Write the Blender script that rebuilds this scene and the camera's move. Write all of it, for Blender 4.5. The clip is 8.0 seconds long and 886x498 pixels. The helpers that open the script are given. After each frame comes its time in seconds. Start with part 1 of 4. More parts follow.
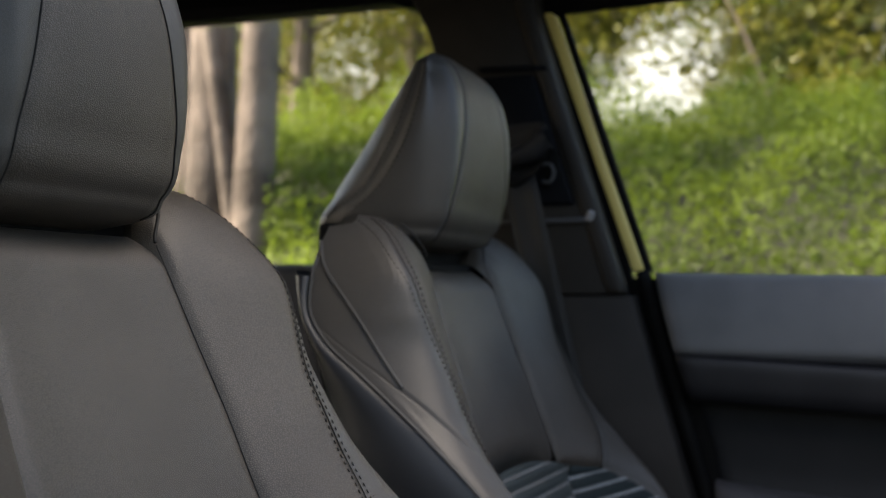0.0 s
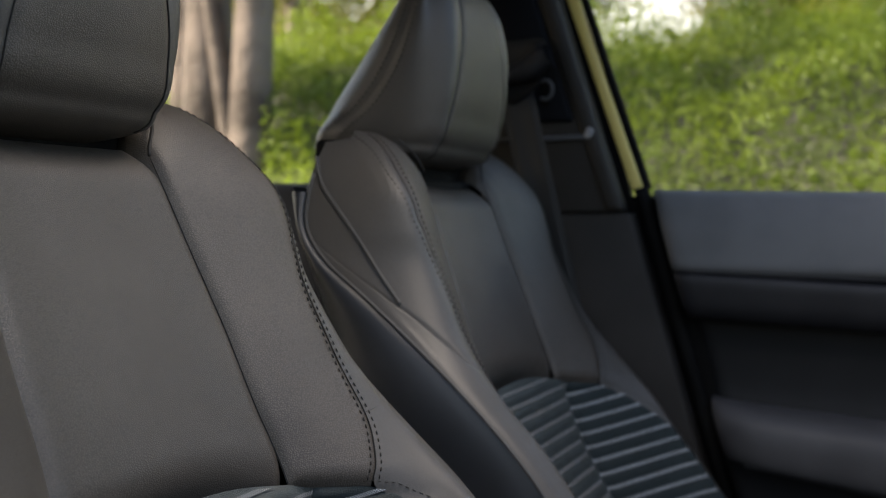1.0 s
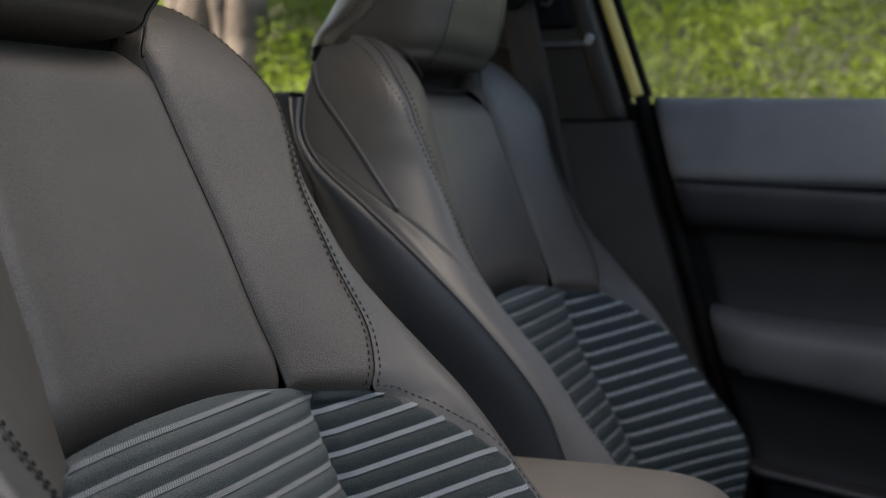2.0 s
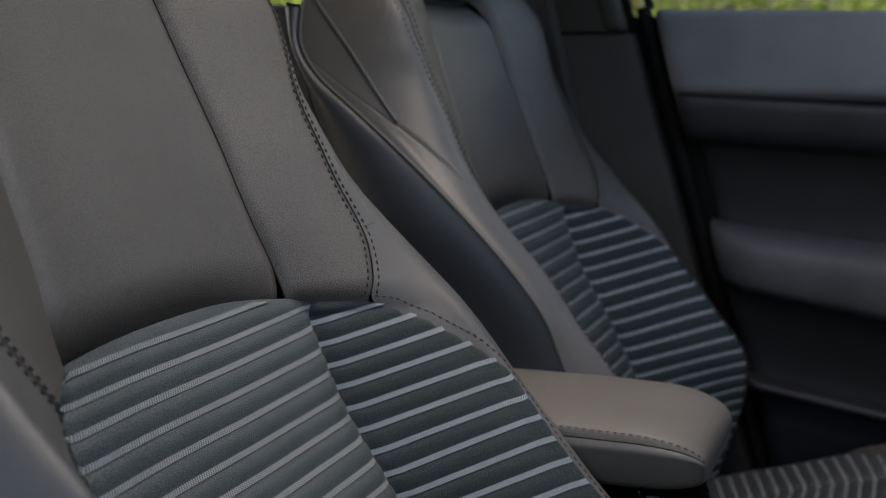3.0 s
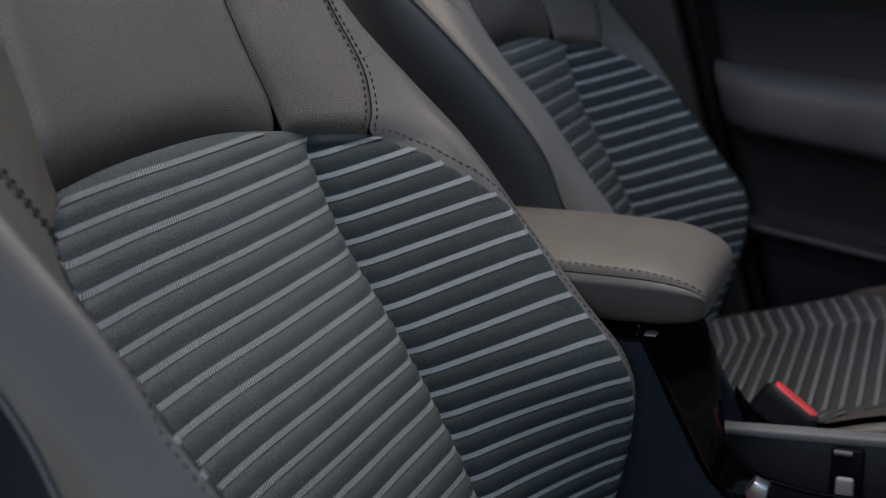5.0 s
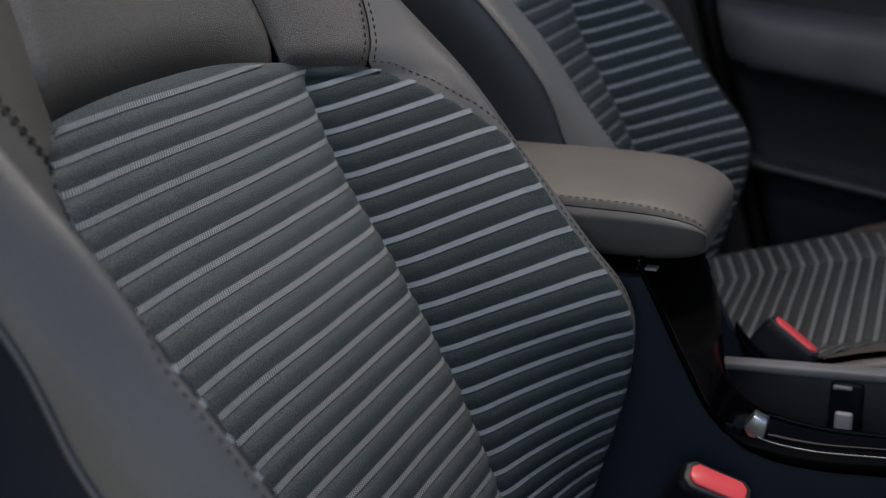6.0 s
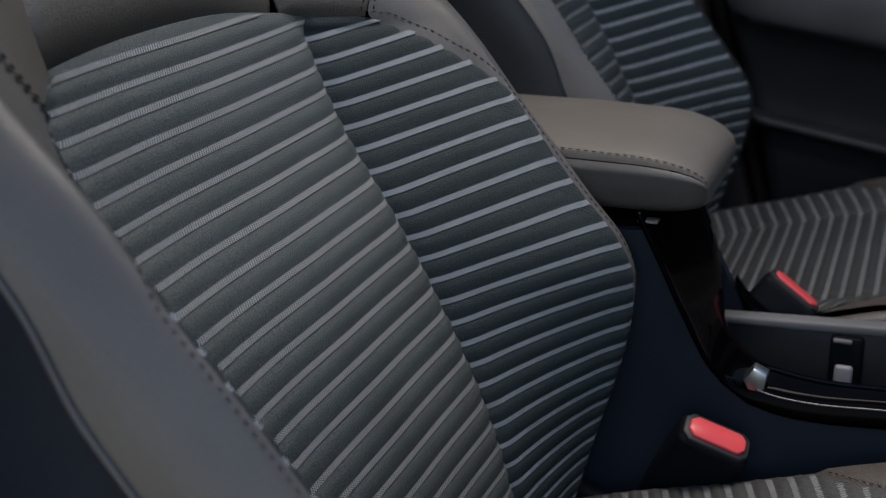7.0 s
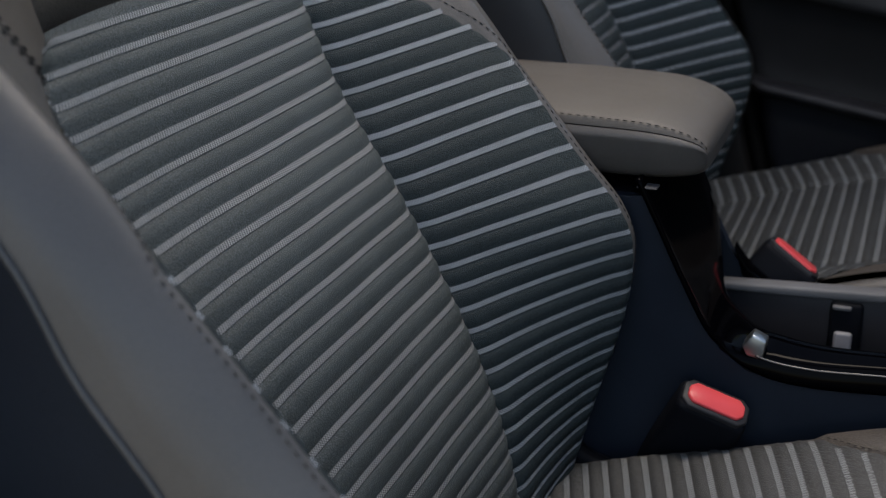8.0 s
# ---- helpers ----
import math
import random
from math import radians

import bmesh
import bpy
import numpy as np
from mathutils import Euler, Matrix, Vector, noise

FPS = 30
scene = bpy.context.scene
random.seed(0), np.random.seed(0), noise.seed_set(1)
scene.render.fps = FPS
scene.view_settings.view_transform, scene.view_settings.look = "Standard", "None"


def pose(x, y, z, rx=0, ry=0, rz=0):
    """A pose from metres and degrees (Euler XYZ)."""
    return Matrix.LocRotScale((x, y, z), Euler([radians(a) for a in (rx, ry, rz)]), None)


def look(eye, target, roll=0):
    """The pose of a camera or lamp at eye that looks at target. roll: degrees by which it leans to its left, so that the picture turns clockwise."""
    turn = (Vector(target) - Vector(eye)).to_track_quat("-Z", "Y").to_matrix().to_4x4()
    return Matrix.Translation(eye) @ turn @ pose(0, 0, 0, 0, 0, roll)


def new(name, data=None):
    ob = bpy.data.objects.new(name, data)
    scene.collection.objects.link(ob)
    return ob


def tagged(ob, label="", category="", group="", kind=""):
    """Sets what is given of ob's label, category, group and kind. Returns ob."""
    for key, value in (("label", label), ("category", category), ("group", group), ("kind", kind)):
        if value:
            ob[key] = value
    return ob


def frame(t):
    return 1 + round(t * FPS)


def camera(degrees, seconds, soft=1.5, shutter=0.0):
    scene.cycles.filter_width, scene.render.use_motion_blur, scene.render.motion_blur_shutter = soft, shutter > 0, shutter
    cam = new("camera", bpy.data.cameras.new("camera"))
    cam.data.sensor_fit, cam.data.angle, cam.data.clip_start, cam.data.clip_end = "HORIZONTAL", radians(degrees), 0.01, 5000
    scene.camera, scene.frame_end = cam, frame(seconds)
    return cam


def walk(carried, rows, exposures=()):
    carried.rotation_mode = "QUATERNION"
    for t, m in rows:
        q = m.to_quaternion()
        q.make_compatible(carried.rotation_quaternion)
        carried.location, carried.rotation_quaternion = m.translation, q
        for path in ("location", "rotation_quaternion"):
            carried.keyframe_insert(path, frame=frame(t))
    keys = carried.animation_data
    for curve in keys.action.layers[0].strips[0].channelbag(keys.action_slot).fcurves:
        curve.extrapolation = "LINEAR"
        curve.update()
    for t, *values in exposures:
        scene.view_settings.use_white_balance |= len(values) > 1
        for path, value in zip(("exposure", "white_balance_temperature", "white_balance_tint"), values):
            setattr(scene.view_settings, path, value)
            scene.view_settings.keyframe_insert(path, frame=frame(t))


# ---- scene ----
# Front seats of a parked car, looked at through the open driver's door.
# x runs across the car to the passenger's side, y to the rear, z up from the road.
cam = camera(37.5, 8.0, soft=0.9)
cam.data.dof.use_dof, cam.data.dof.focus_distance, cam.data.dof.aperture_fstop = True, 0.88, 8.0
ROWS = [
    (0.0, 0.0000, 0.0000, 0.9500, -69.294, 2.550, 0.015),
    (0.5, 0.0035, 0.0010, 0.9463, -69.338, 0.969, -0.060),
    (1.0, 0.0073, 0.0022, 0.9421, -69.372, -0.791, -0.120),
    (1.5, 0.0112, 0.0035, 0.9375, -69.397, -2.675, -0.167),
    (1.7, 0.0127, 0.0040, 0.9356, -69.404, -3.427, -0.183),
    (2.8, 0.0199, 0.0065, 0.9257, -69.428, -7.273, -0.240),
    (3.0, 0.0211, 0.0069, 0.9238, -69.429, -7.968, -0.245),
    (3.5, 0.0239, 0.0079, 0.9195, -69.430, -9.579, -0.254),
    (4.0, 0.0264, 0.0089, 0.9151, -69.428, -11.168, -0.257),
    (4.5, 0.0288, 0.0098, 0.9106, -69.424, -12.752, -0.254),
    (5.0, 0.0311, 0.0107, 0.9061, -69.420, -14.364, -0.248),
    (5.2, 0.0319, 0.0110, 0.9044, -69.418, -14.948, -0.245),
    (6.3, 0.0353, 0.0123, 0.8969, -69.415, -17.524, -0.225),
    (6.5, 0.0357, 0.0125, 0.8958, -69.416, -17.905, -0.221),
    (7.0, 0.0367, 0.0129, 0.8933, -69.422, -18.737, -0.214),
    (7.5, 0.0376, 0.0132, 0.8911, -69.433, -19.472, -0.209),
    (8.0, 0.0382, 0.0133, 0.8894, -69.451, -20.046, -0.209),
]
walk(cam, [(t, pose(x, y, z, 90 + pitch, 0, yaw) @ pose(0, 0, 0, 0, 0, roll)) for t, x, y, z, yaw, pitch, roll in ROWS],
     exposures=[(0.0, 1.76, 7200, 11), (8.0, 1.78, 7000, 10)])

# ---- light ----
SUN_UP, SUN_ROUND = 42.0, -22.0
world = bpy.data.worlds.new("sky")
scene.world = world
world.use_nodes = True
wn = world.node_tree
sky = wn.nodes.new("ShaderNodeTexSky")
sky.sky_type, sky.sun_disc = "NISHITA", False
sky.sun_elevation, sky.sun_rotation = radians(SUN_UP), radians(SUN_ROUND)
sky.air_density, sky.dust_density, sky.ozone_density = 1.0, 3.0, 1.2
wn.nodes["Background"].inputs["Strength"].default_value = 0.15
wn.links.new(sky.outputs["Color"], wn.nodes["Background"].inputs["Color"])
sun = new("sun", bpy.data.lights.new("sun", "SUN"))
sun.data.energy, sun.data.angle, sun.data.color = 5.0, radians(8), (1.0, 0.90, 0.80)
sun_way = Vector((math.sin(radians(SUN_ROUND)) * math.cos(radians(SUN_UP)), math.cos(radians(SUN_ROUND)) * math.cos(radians(SUN_UP)), math.sin(radians(SUN_UP))))
sun.matrix_world = look(sun_way * 40, (0, 0, 0))
# added fill lamp in an assumed roof opening, to brighten the seats from above
roof_fill = new("roof_glass_light", bpy.data.lights.new("roof_glass_light", "AREA"))
roof_fill.data.shape, roof_fill.data.size, roof_fill.data.size_y = "RECTANGLE", 0.64, 0.26
roof_fill.data.energy, roof_fill.data.color = 1.5, (1.0, 0.91, 0.82)
roof_fill.matrix_world = look((0.98, 0.20, 1.455), (0.95, 0.20, 0.75))
roof_fill.data.spread = radians(115)


# ---- materials ----
def material(name, colour, rough=0.5, metal=0.0, spec=0.5):
    m = bpy.data.materials.new(name)
    m.use_nodes = True
    p = m.node_tree.nodes["Principled BSDF"]
    p.inputs["Base Color"].default_value = (*colour, 1)
    p.inputs["Roughness"].default_value = rough
    p.inputs["Metallic"].default_value = metal
    p.inputs["Specular IOR Level"].default_value = spec
    return m


def node(m, kind, **inputs):
    n = m.node_tree.nodes.new(kind)
    for key, value in inputs.items():
        n.inputs[key.replace("_", " ")].default_value = value
    return n


def link(m, a, out, b, into):
    m.node_tree.links.new(a.outputs[out], b.inputs[into])


def shader(m):
    return m.node_tree.nodes["Principled BSDF"]


def vary(m, low, high, scale, detail=4.0, coord="Object", lo=0.35, hi=0.65):
    """Two tones of the base colour, mixed by noise."""
    tc = m.node_tree.nodes.new("ShaderNodeTexCoord")
    n = node(m, "ShaderNodeTexNoise", Scale=scale, Detail=detail)
    link(m, tc, coord, n, "Vector")
    r = m.node_tree.nodes.new("ShaderNodeValToRGB")
    r.color_ramp.elements[0].position, r.color_ramp.elements[1].position = lo, hi
    r.color_ramp.elements[0].color, r.color_ramp.elements[1].color = (*low, 1), (*high, 1)
    link(m, n, "Fac", r, "Fac")
    link(m, r, "Color", shader(m), "Base Color")
    return r


def relief(m, texture, out, strength, distance, coord="Object", before=None):
    tc = m.node_tree.nodes.new("ShaderNodeTexCoord")
    link(m, tc, coord, texture, "Vector")
    b = node(m, "ShaderNodeBump", Strength=strength, Distance=distance)
    link(m, texture, out, b, "Height")
    if before:
        link(m, before, "Normal", b, "Normal")
    link(m, b, "Normal", shader(m), "Normal")
    return b


def rough_vary(m, lo, hi, scale):
    tc = m.node_tree.nodes.new("ShaderNodeTexCoord")
    n = node(m, "ShaderNodeTexNoise", Scale=scale, Detail=3.0)
    link(m, tc, "Object", n, "Vector")
    r = node(m, "ShaderNodeMapRange")
    r.inputs["To Min"].default_value, r.inputs["To Max"].default_value = lo, hi
    link(m, n, "Fac", r, "Value")
    link(m, r, "Result", shader(m), "Roughness")


def leather(name, low, high, grain=500.0, strength=0.18, rough=(0.36, 0.46), spec=0.38):
    """Dyed hide: flattened pebbles with crease shade darkened into the colour between them, finer wrinkles on them, and
    a slow change of tone.
    """
    m = material(name, low, 0.5, 0.0, spec)
    tone = vary(m, low, high, 9.0)
    rough_vary(m, *rough, 30.0)
    tc = m.node_tree.nodes.new("ShaderNodeTexCoord")
    warp = node(m, "ShaderNodeTexNoise", Scale=grain * 0.35, Detail=2.0)
    link(m, tc, "Object", warp, "Vector")
    bend = m.node_tree.nodes.new("ShaderNodeMixRGB")
    bend.inputs["Fac"].default_value = 0.9 / grain
    link(m, tc, "Object", bend, "Color1")
    link(m, warp, "Color", bend, "Color2")
    wide = node(m, "ShaderNodeMapping")
    wide.inputs["Scale"].default_value = (0.75, 1.0, 1.25)
    link(m, bend, "Color", wide, "Vector")
    rim = node(m, "ShaderNodeTexVoronoi", Scale=grain)
    rim.feature = "DISTANCE_TO_EDGE"
    link(m, wide, "Vector", rim, "Vector")
    crease = node(m, "ShaderNodeMapRange")
    crease.inputs["From Min"].default_value, crease.inputs["From Max"].default_value = 0.0, 0.30
    crease.interpolation_type = "SMOOTHSTEP"
    link(m, rim, "Distance", crease, "Value")
    crease_shade = m.node_tree.nodes.new("ShaderNodeMixRGB")
    crease_shade.blend_type = "MULTIPLY"
    crease_shade.inputs["Fac"].default_value = min(0.55, 1.6 * strength)
    link(m, tone, "Color", crease_shade, "Color1")
    link(m, crease, "Result", crease_shade, "Color2")
    link(m, crease_shade, "Color", shader(m), "Base Color")
    first = node(m, "ShaderNodeBump", Strength=strength, Distance=0.0007)
    link(m, crease, "Result", first, "Height")
    wrinkle = node(m, "ShaderNodeTexNoise", Scale=grain * 0.45, Detail=3.0, Roughness=0.65)
    relief(m, wrinkle, "Fac", 0.6 * strength, 0.0008, before=first)
    return m


def plastic(name, low, high, rough=0.5, grain=900.0, strength=0.15):
    m = material(name, low, rough, 0.0, 0.25)
    vary(m, low, high, 14.0)
    n = node(m, "ShaderNodeTexNoise", Scale=grain, Detail=2.0)
    relief(m, n, "Fac", strength, 0.0004)
    return m


LEATHER = leather("grey_leather", (0.063, 0.0535, 0.0445), (0.076, 0.0645, 0.054), 600.0, 0.28, (0.40, 0.50))
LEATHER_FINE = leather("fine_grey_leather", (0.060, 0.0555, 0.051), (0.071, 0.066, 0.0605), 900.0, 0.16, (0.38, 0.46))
PAD = leather("padded_fabric", (0.047, 0.057, 0.056), (0.062, 0.074, 0.073), 620.0, 0.42, (0.46, 0.58))
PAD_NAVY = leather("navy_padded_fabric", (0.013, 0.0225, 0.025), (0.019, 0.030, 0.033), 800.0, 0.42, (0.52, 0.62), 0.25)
# paler copy of the side vinyl, with the sky's light put into its colour
SIDE_LIT = leather("lit_side_vinyl", (0.0125, 0.0145, 0.0180), (0.0170, 0.0195, 0.0240), 700.0, 0.15, (0.36, 0.44), 0.45)
SIDE = leather("dark_side_vinyl", (0.007, 0.010, 0.016), (0.010, 0.014, 0.021), 700.0, 0.15, (0.42, 0.50), 0.14)
PAD_SEAT = leather("cushion_fabric", (0.044, 0.045, 0.044), (0.056, 0.057, 0.056), 680.0, 0.32, (0.5, 0.6))
LEATHER_ARM_LIT = leather("lit_armrest_leather", (0.084, 0.076, 0.067), (0.095, 0.086, 0.076), 900.0, 0.14, (0.54, 0.62), 0.3)
THREAD = plastic("dark_thread", (0.012, 0.011, 0.010), (0.02, 0.019, 0.018), 0.7)
PIPING = plastic("piping_vinyl", (0.050, 0.049, 0.048), (0.06, 0.059, 0.058), 0.45)
CONSOLE = plastic("console_plastic", (0.0060, 0.0095, 0.0160), (0.0085, 0.0130, 0.0205), 0.55)
shader(CONSOLE).inputs["Specular IOR Level"].default_value = 0.16
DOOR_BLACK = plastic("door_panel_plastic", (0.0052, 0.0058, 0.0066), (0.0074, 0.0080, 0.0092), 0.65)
PLASTIC = plastic("dark_plastic", (0.012, 0.012, 0.014), (0.018, 0.018, 0.020), 0.5)
PLASTIC_SOFT = plastic("soft_grey_plastic", (0.090, 0.090, 0.092), (0.110, 0.110, 0.112), 0.55)
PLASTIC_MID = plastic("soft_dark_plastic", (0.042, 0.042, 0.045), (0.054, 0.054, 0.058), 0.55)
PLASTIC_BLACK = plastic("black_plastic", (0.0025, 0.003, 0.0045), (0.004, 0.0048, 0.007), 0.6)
shader(PLASTIC_BLACK).inputs["Specular IOR Level"].default_value = 0.08
PLASTIC_PILLAR = plastic("pillar_plastic", (0.019, 0.0172, 0.0155), (0.025, 0.0225, 0.0205), 0.6)
shader(PLASTIC_PILLAR).inputs["Specular IOR Level"].default_value = 0.14
RUBBER = plastic("black_rubber", (0.003, 0.003, 0.003), (0.006, 0.006, 0.006), 0.8)
shader(RUBBER).inputs["Specular IOR Level"].default_value = 0.1
GLOSS = material("piano_black", (0.0006, 0.0006, 0.001), 0.05, 0.0, 0.025)
GLASS = material("window_glass", (0.90, 0.95, 0.92), 0.0)
shader(GLASS).inputs["Transmission Weight"].default_value = 1.0
shader(GLASS).inputs["IOR"].default_value = 1.05
CHROME = material("satin_chrome", (0.32, 0.34, 0.35), 0.34, 1.0)
DARK_CHROME = material("smoked_chrome", (0.085, 0.08, 0.076), 0.38, 1.0)
RED = plastic("red_button", (0.50, 0.050, 0.055), (0.57, 0.065, 0.07), 0.28)
YELLOW = material("yellow_paint", (0.56, 0.45, 0.14), 0.3)
vary(YELLOW, (0.54, 0.43, 0.13), (0.58, 0.47, 0.15), 6.0)
WORN = plastic("worn_pale_plastic", (0.16, 0.16, 0.17), (0.22, 0.22, 0.23), 0.35)
HEADLINER = plastic("headliner_cloth", (0.034, 0.033, 0.032), (0.042, 0.041, 0.040), 0.9)
CARPET = plastic("black_carpet", (0.010, 0.010, 0.011), (0.02, 0.02, 0.021), 0.95, 500.0, 0.6)


def woven(name, dark, light, along, across, slant=0.0, border=0.0):
    """Pale thread checks on a dark ground, so many to the metre, on coordinates laid along the strip in metres. border: width of the dark edge thread."""
    m = material(name, dark, 0.6)
    tc = m.node_tree.nodes.new("ShaderNodeTexCoord")
    parts = m.node_tree.nodes.new("ShaderNodeSeparateXYZ")
    link(m, tc, "UV", parts, "Vector")
    lean = node(m, "ShaderNodeMath")
    lean.operation = "MULTIPLY_ADD"
    lean.inputs[1].default_value = slant
    link(m, parts, "Y", lean, 0)
    link(m, parts, "X", lean, 2)
    back = m.node_tree.nodes.new("ShaderNodeCombineXYZ")
    link(m, lean, 0, back, "X")
    link(m, parts, "Y", back, "Y")
    mp = node(m, "ShaderNodeMapping")
    mp.inputs["Scale"].default_value = (along, across, 1)
    link(m, back, "Vector", mp, "Vector")
    ch = node(m, "ShaderNodeTexChecker", Scale=1.0)
    ch.inputs["Color1"].default_value, ch.inputs["Color2"].default_value = (*dark, 1), (*light, 1)
    link(m, mp, "Vector", ch, "Vector")
    n = node(m, "ShaderNodeTexNoise", Scale=160.0, Detail=3.0)
    link(m, tc, "Object", n, "Vector")
    mix = m.node_tree.nodes.new("ShaderNodeMixRGB")
    mix.blend_type = "MULTIPLY"
    mix.inputs["Fac"].default_value = 0.4
    link(m, ch, "Color", mix, "Color1")
    link(m, n, "Fac", mix, "Color2")
    edge = node(m, "ShaderNodeMath")
    edge.operation = "LESS_THAN"
    edge.inputs[1].default_value = border
    link(m, parts, "Y", edge, 0)
    hem = m.node_tree.nodes.new("ShaderNodeMixRGB")
    hem.inputs["Color2"].default_value = (*[0.5 * q for q in dark], 1)
    link(m, edge, 0, hem, "Fac")
    link(m, mix, "Color", hem, "Color1")
    link(m, hem, "Color", shader(m), "Base Color")
    b = node(m, "ShaderNodeBump", Strength=0.4, Distance=0.0005)
    link(m, ch, "Fac", b, "Height")
    link(m, b, "Normal", shader(m), "Normal")
    return m


WEAVE_FINE = woven("ribbed_weave", (0.014, 0.018, 0.019), (0.33, 0.33, 0.32), 760.0, 680.0, 0.6, 0.0005)
WEAVE_SEAT = woven("cushion_weave", (0.026, 0.028, 0.028), (0.24, 0.25, 0.25), 760.0, 680.0, 0.6, 0.0005)
WEAVE_DOT = woven("checked_weave", (0.007, 0.010, 0.014), (0.36, 0.39, 0.41), 900.0, 820.0, 0.0, 0.0004)
WEBBING = woven("belt_webbing", (0.006, 0.006, 0.006), (0.013, 0.012, 0.012), 500.0, 500.0)


# ---- building blocks ----
def mesh_of(name, verts, faces, mat, uvs=None, smooth=True):
    me = bpy.data.meshes.new(name)
    me.from_pydata([tuple(map(float, v)) for v in verts], [], faces)
    if uvs is not None:
        layer = me.uv_layers.new(name="UVMap")
        idx = np.empty(len(me.loops), dtype=np.int32)
        me.loops.foreach_get("vertex_index", idx)
        layer.data.foreach_set("uv", np.asarray(uvs, dtype=np.float32)[idx].ravel())
    me.materials.append(mat)
    if smooth:
        me.polygons.foreach_set("use_smooth", [True] * len(me.polygons))
    me.update()
    return me


def child(name, me, parent, label=""):
    ob = new(name, me)
    ob.parent = parent
    if label:
        ob["label"] = label
    return ob


def grid(points, flip=False, wrap=False):
    """Faces and vertices of a lattice of points, shape (rows, columns, 3)."""
    r, c, _ = points.shape
    i = np.arange(r * c).reshape(r, c)
    a, b, cc, d = i[:-1, :-1], i[:-1, 1:], i[1:, 1:], i[1:, :-1]
    q = np.stack([a, b, cc, d], -1).reshape(-1, 4)
    if wrap:
        q = np.vstack([q, np.stack([i[:-1, -1], i[:-1, 0], i[1:, 0], i[1:, -1]], -1)])
    if flip:
        q = q[:, ::-1]
    return points.reshape(-1, 3), q.tolist()


def grid_uv(points):
    du = np.linalg.norm(np.diff(points, axis=1), axis=2).cumsum(1)
    dv = np.linalg.norm(np.diff(points, axis=0), axis=2).cumsum(0)
    u = np.concatenate([np.zeros((points.shape[0], 1)), du], 1)
    v = np.concatenate([np.zeros((1, points.shape[1])), dv], 0)
    return np.stack([u, v], -1).reshape(-1, 2)


def sheet(name, points, mat, parent, label="", flip=False, thick=0.0):
    """A patch of padded cover; thick closes it to a slab with a rim."""
    v, fcs = grid(points, flip)
    uv = grid_uv(points)
    me = mesh_of(name, v, fcs, mat, uv)
    if thick:
        solid(me, thick)
    return child(name, me, parent, label)


def solid(me, thick):
    bm = bmesh.new()
    bm.from_mesh(me)
    bmesh.ops.solidify(bm, geom=bm.faces[:], thickness=thick)
    bm.to_mesh(me)
    bm.free()
    me.polygons.foreach_set("use_smooth", [True] * len(me.polygons))


def normals(points):
    gu, gv = np.gradient(points, axis=1), np.gradient(points, axis=0)
    n = np.cross(gu, gv)
    return n / np.maximum(np.linalg.norm(n, axis=2, keepdims=True), 1e-9)


def smooth_table(xs, ys):
    """A smooth curve through a few knots."""
    xs, ys = np.array(xs, float), np.array(ys, float)
    m = np.gradient(ys, xs)
    d = np.diff(ys) / np.diff(xs)
    for i in range(1, len(xs) - 1):
        if d[i - 1] * d[i] <= 0:
            m[i] *= 0.35

    def at(x):
        x = np.clip(np.asarray(x, float), xs[0], xs[-1])
        i = np.clip(np.searchsorted(xs, x) - 1, 0, len(xs) - 2)
        h = xs[i + 1] - xs[i]
        s = (x - xs[i]) / h
        return (ys[i] * (1 + 2 * s) * (1 - s) ** 2 + h * m[i] * s * (1 - s) ** 2
                + ys[i + 1] * s * s * (3 - 2 * s) + h * m[i + 1] * s * s * (s - 1))
    return at


def spline(pts, n):
    """A rounded line through points (k, d), n points along it."""
    p = np.asarray(pts, float)
    p = np.vstack([2 * p[0] - p[1], p, 2 * p[-1] - p[-2]])
    t = np.r_[0, np.cumsum(np.linalg.norm(np.diff(p, axis=0), axis=1) ** 0.5 + 1e-9)]
    x = np.linspace(t[1], t[-2], n)
    i = np.clip(np.searchsorted(t, x, side="right") - 1, 1, len(p) - 3)
    t0, t1, t2, t3 = t[i - 1], t[i], t[i + 1], t[i + 2]
    c = lambda v: v[:, None]
    a1 = c((t1 - x) / (t1 - t0)) * p[i - 1] + c((x - t0) / (t1 - t0)) * p[i]
    a2 = c((t2 - x) / (t2 - t1)) * p[i] + c((x - t1) / (t2 - t1)) * p[i + 1]
    a3 = c((t3 - x) / (t3 - t2)) * p[i + 1] + c((x - t2) / (t3 - t2)) * p[i + 2]
    b1 = c((t2 - x) / (t2 - t0)) * a1 + c((x - t0) / (t2 - t0)) * a2
    b2 = c((t3 - x) / (t3 - t1)) * a2 + c((x - t1) / (t3 - t1)) * a3
    return c((t2 - x) / (t2 - t1)) * b1 + c((x - t1) / (t2 - t1)) * b2


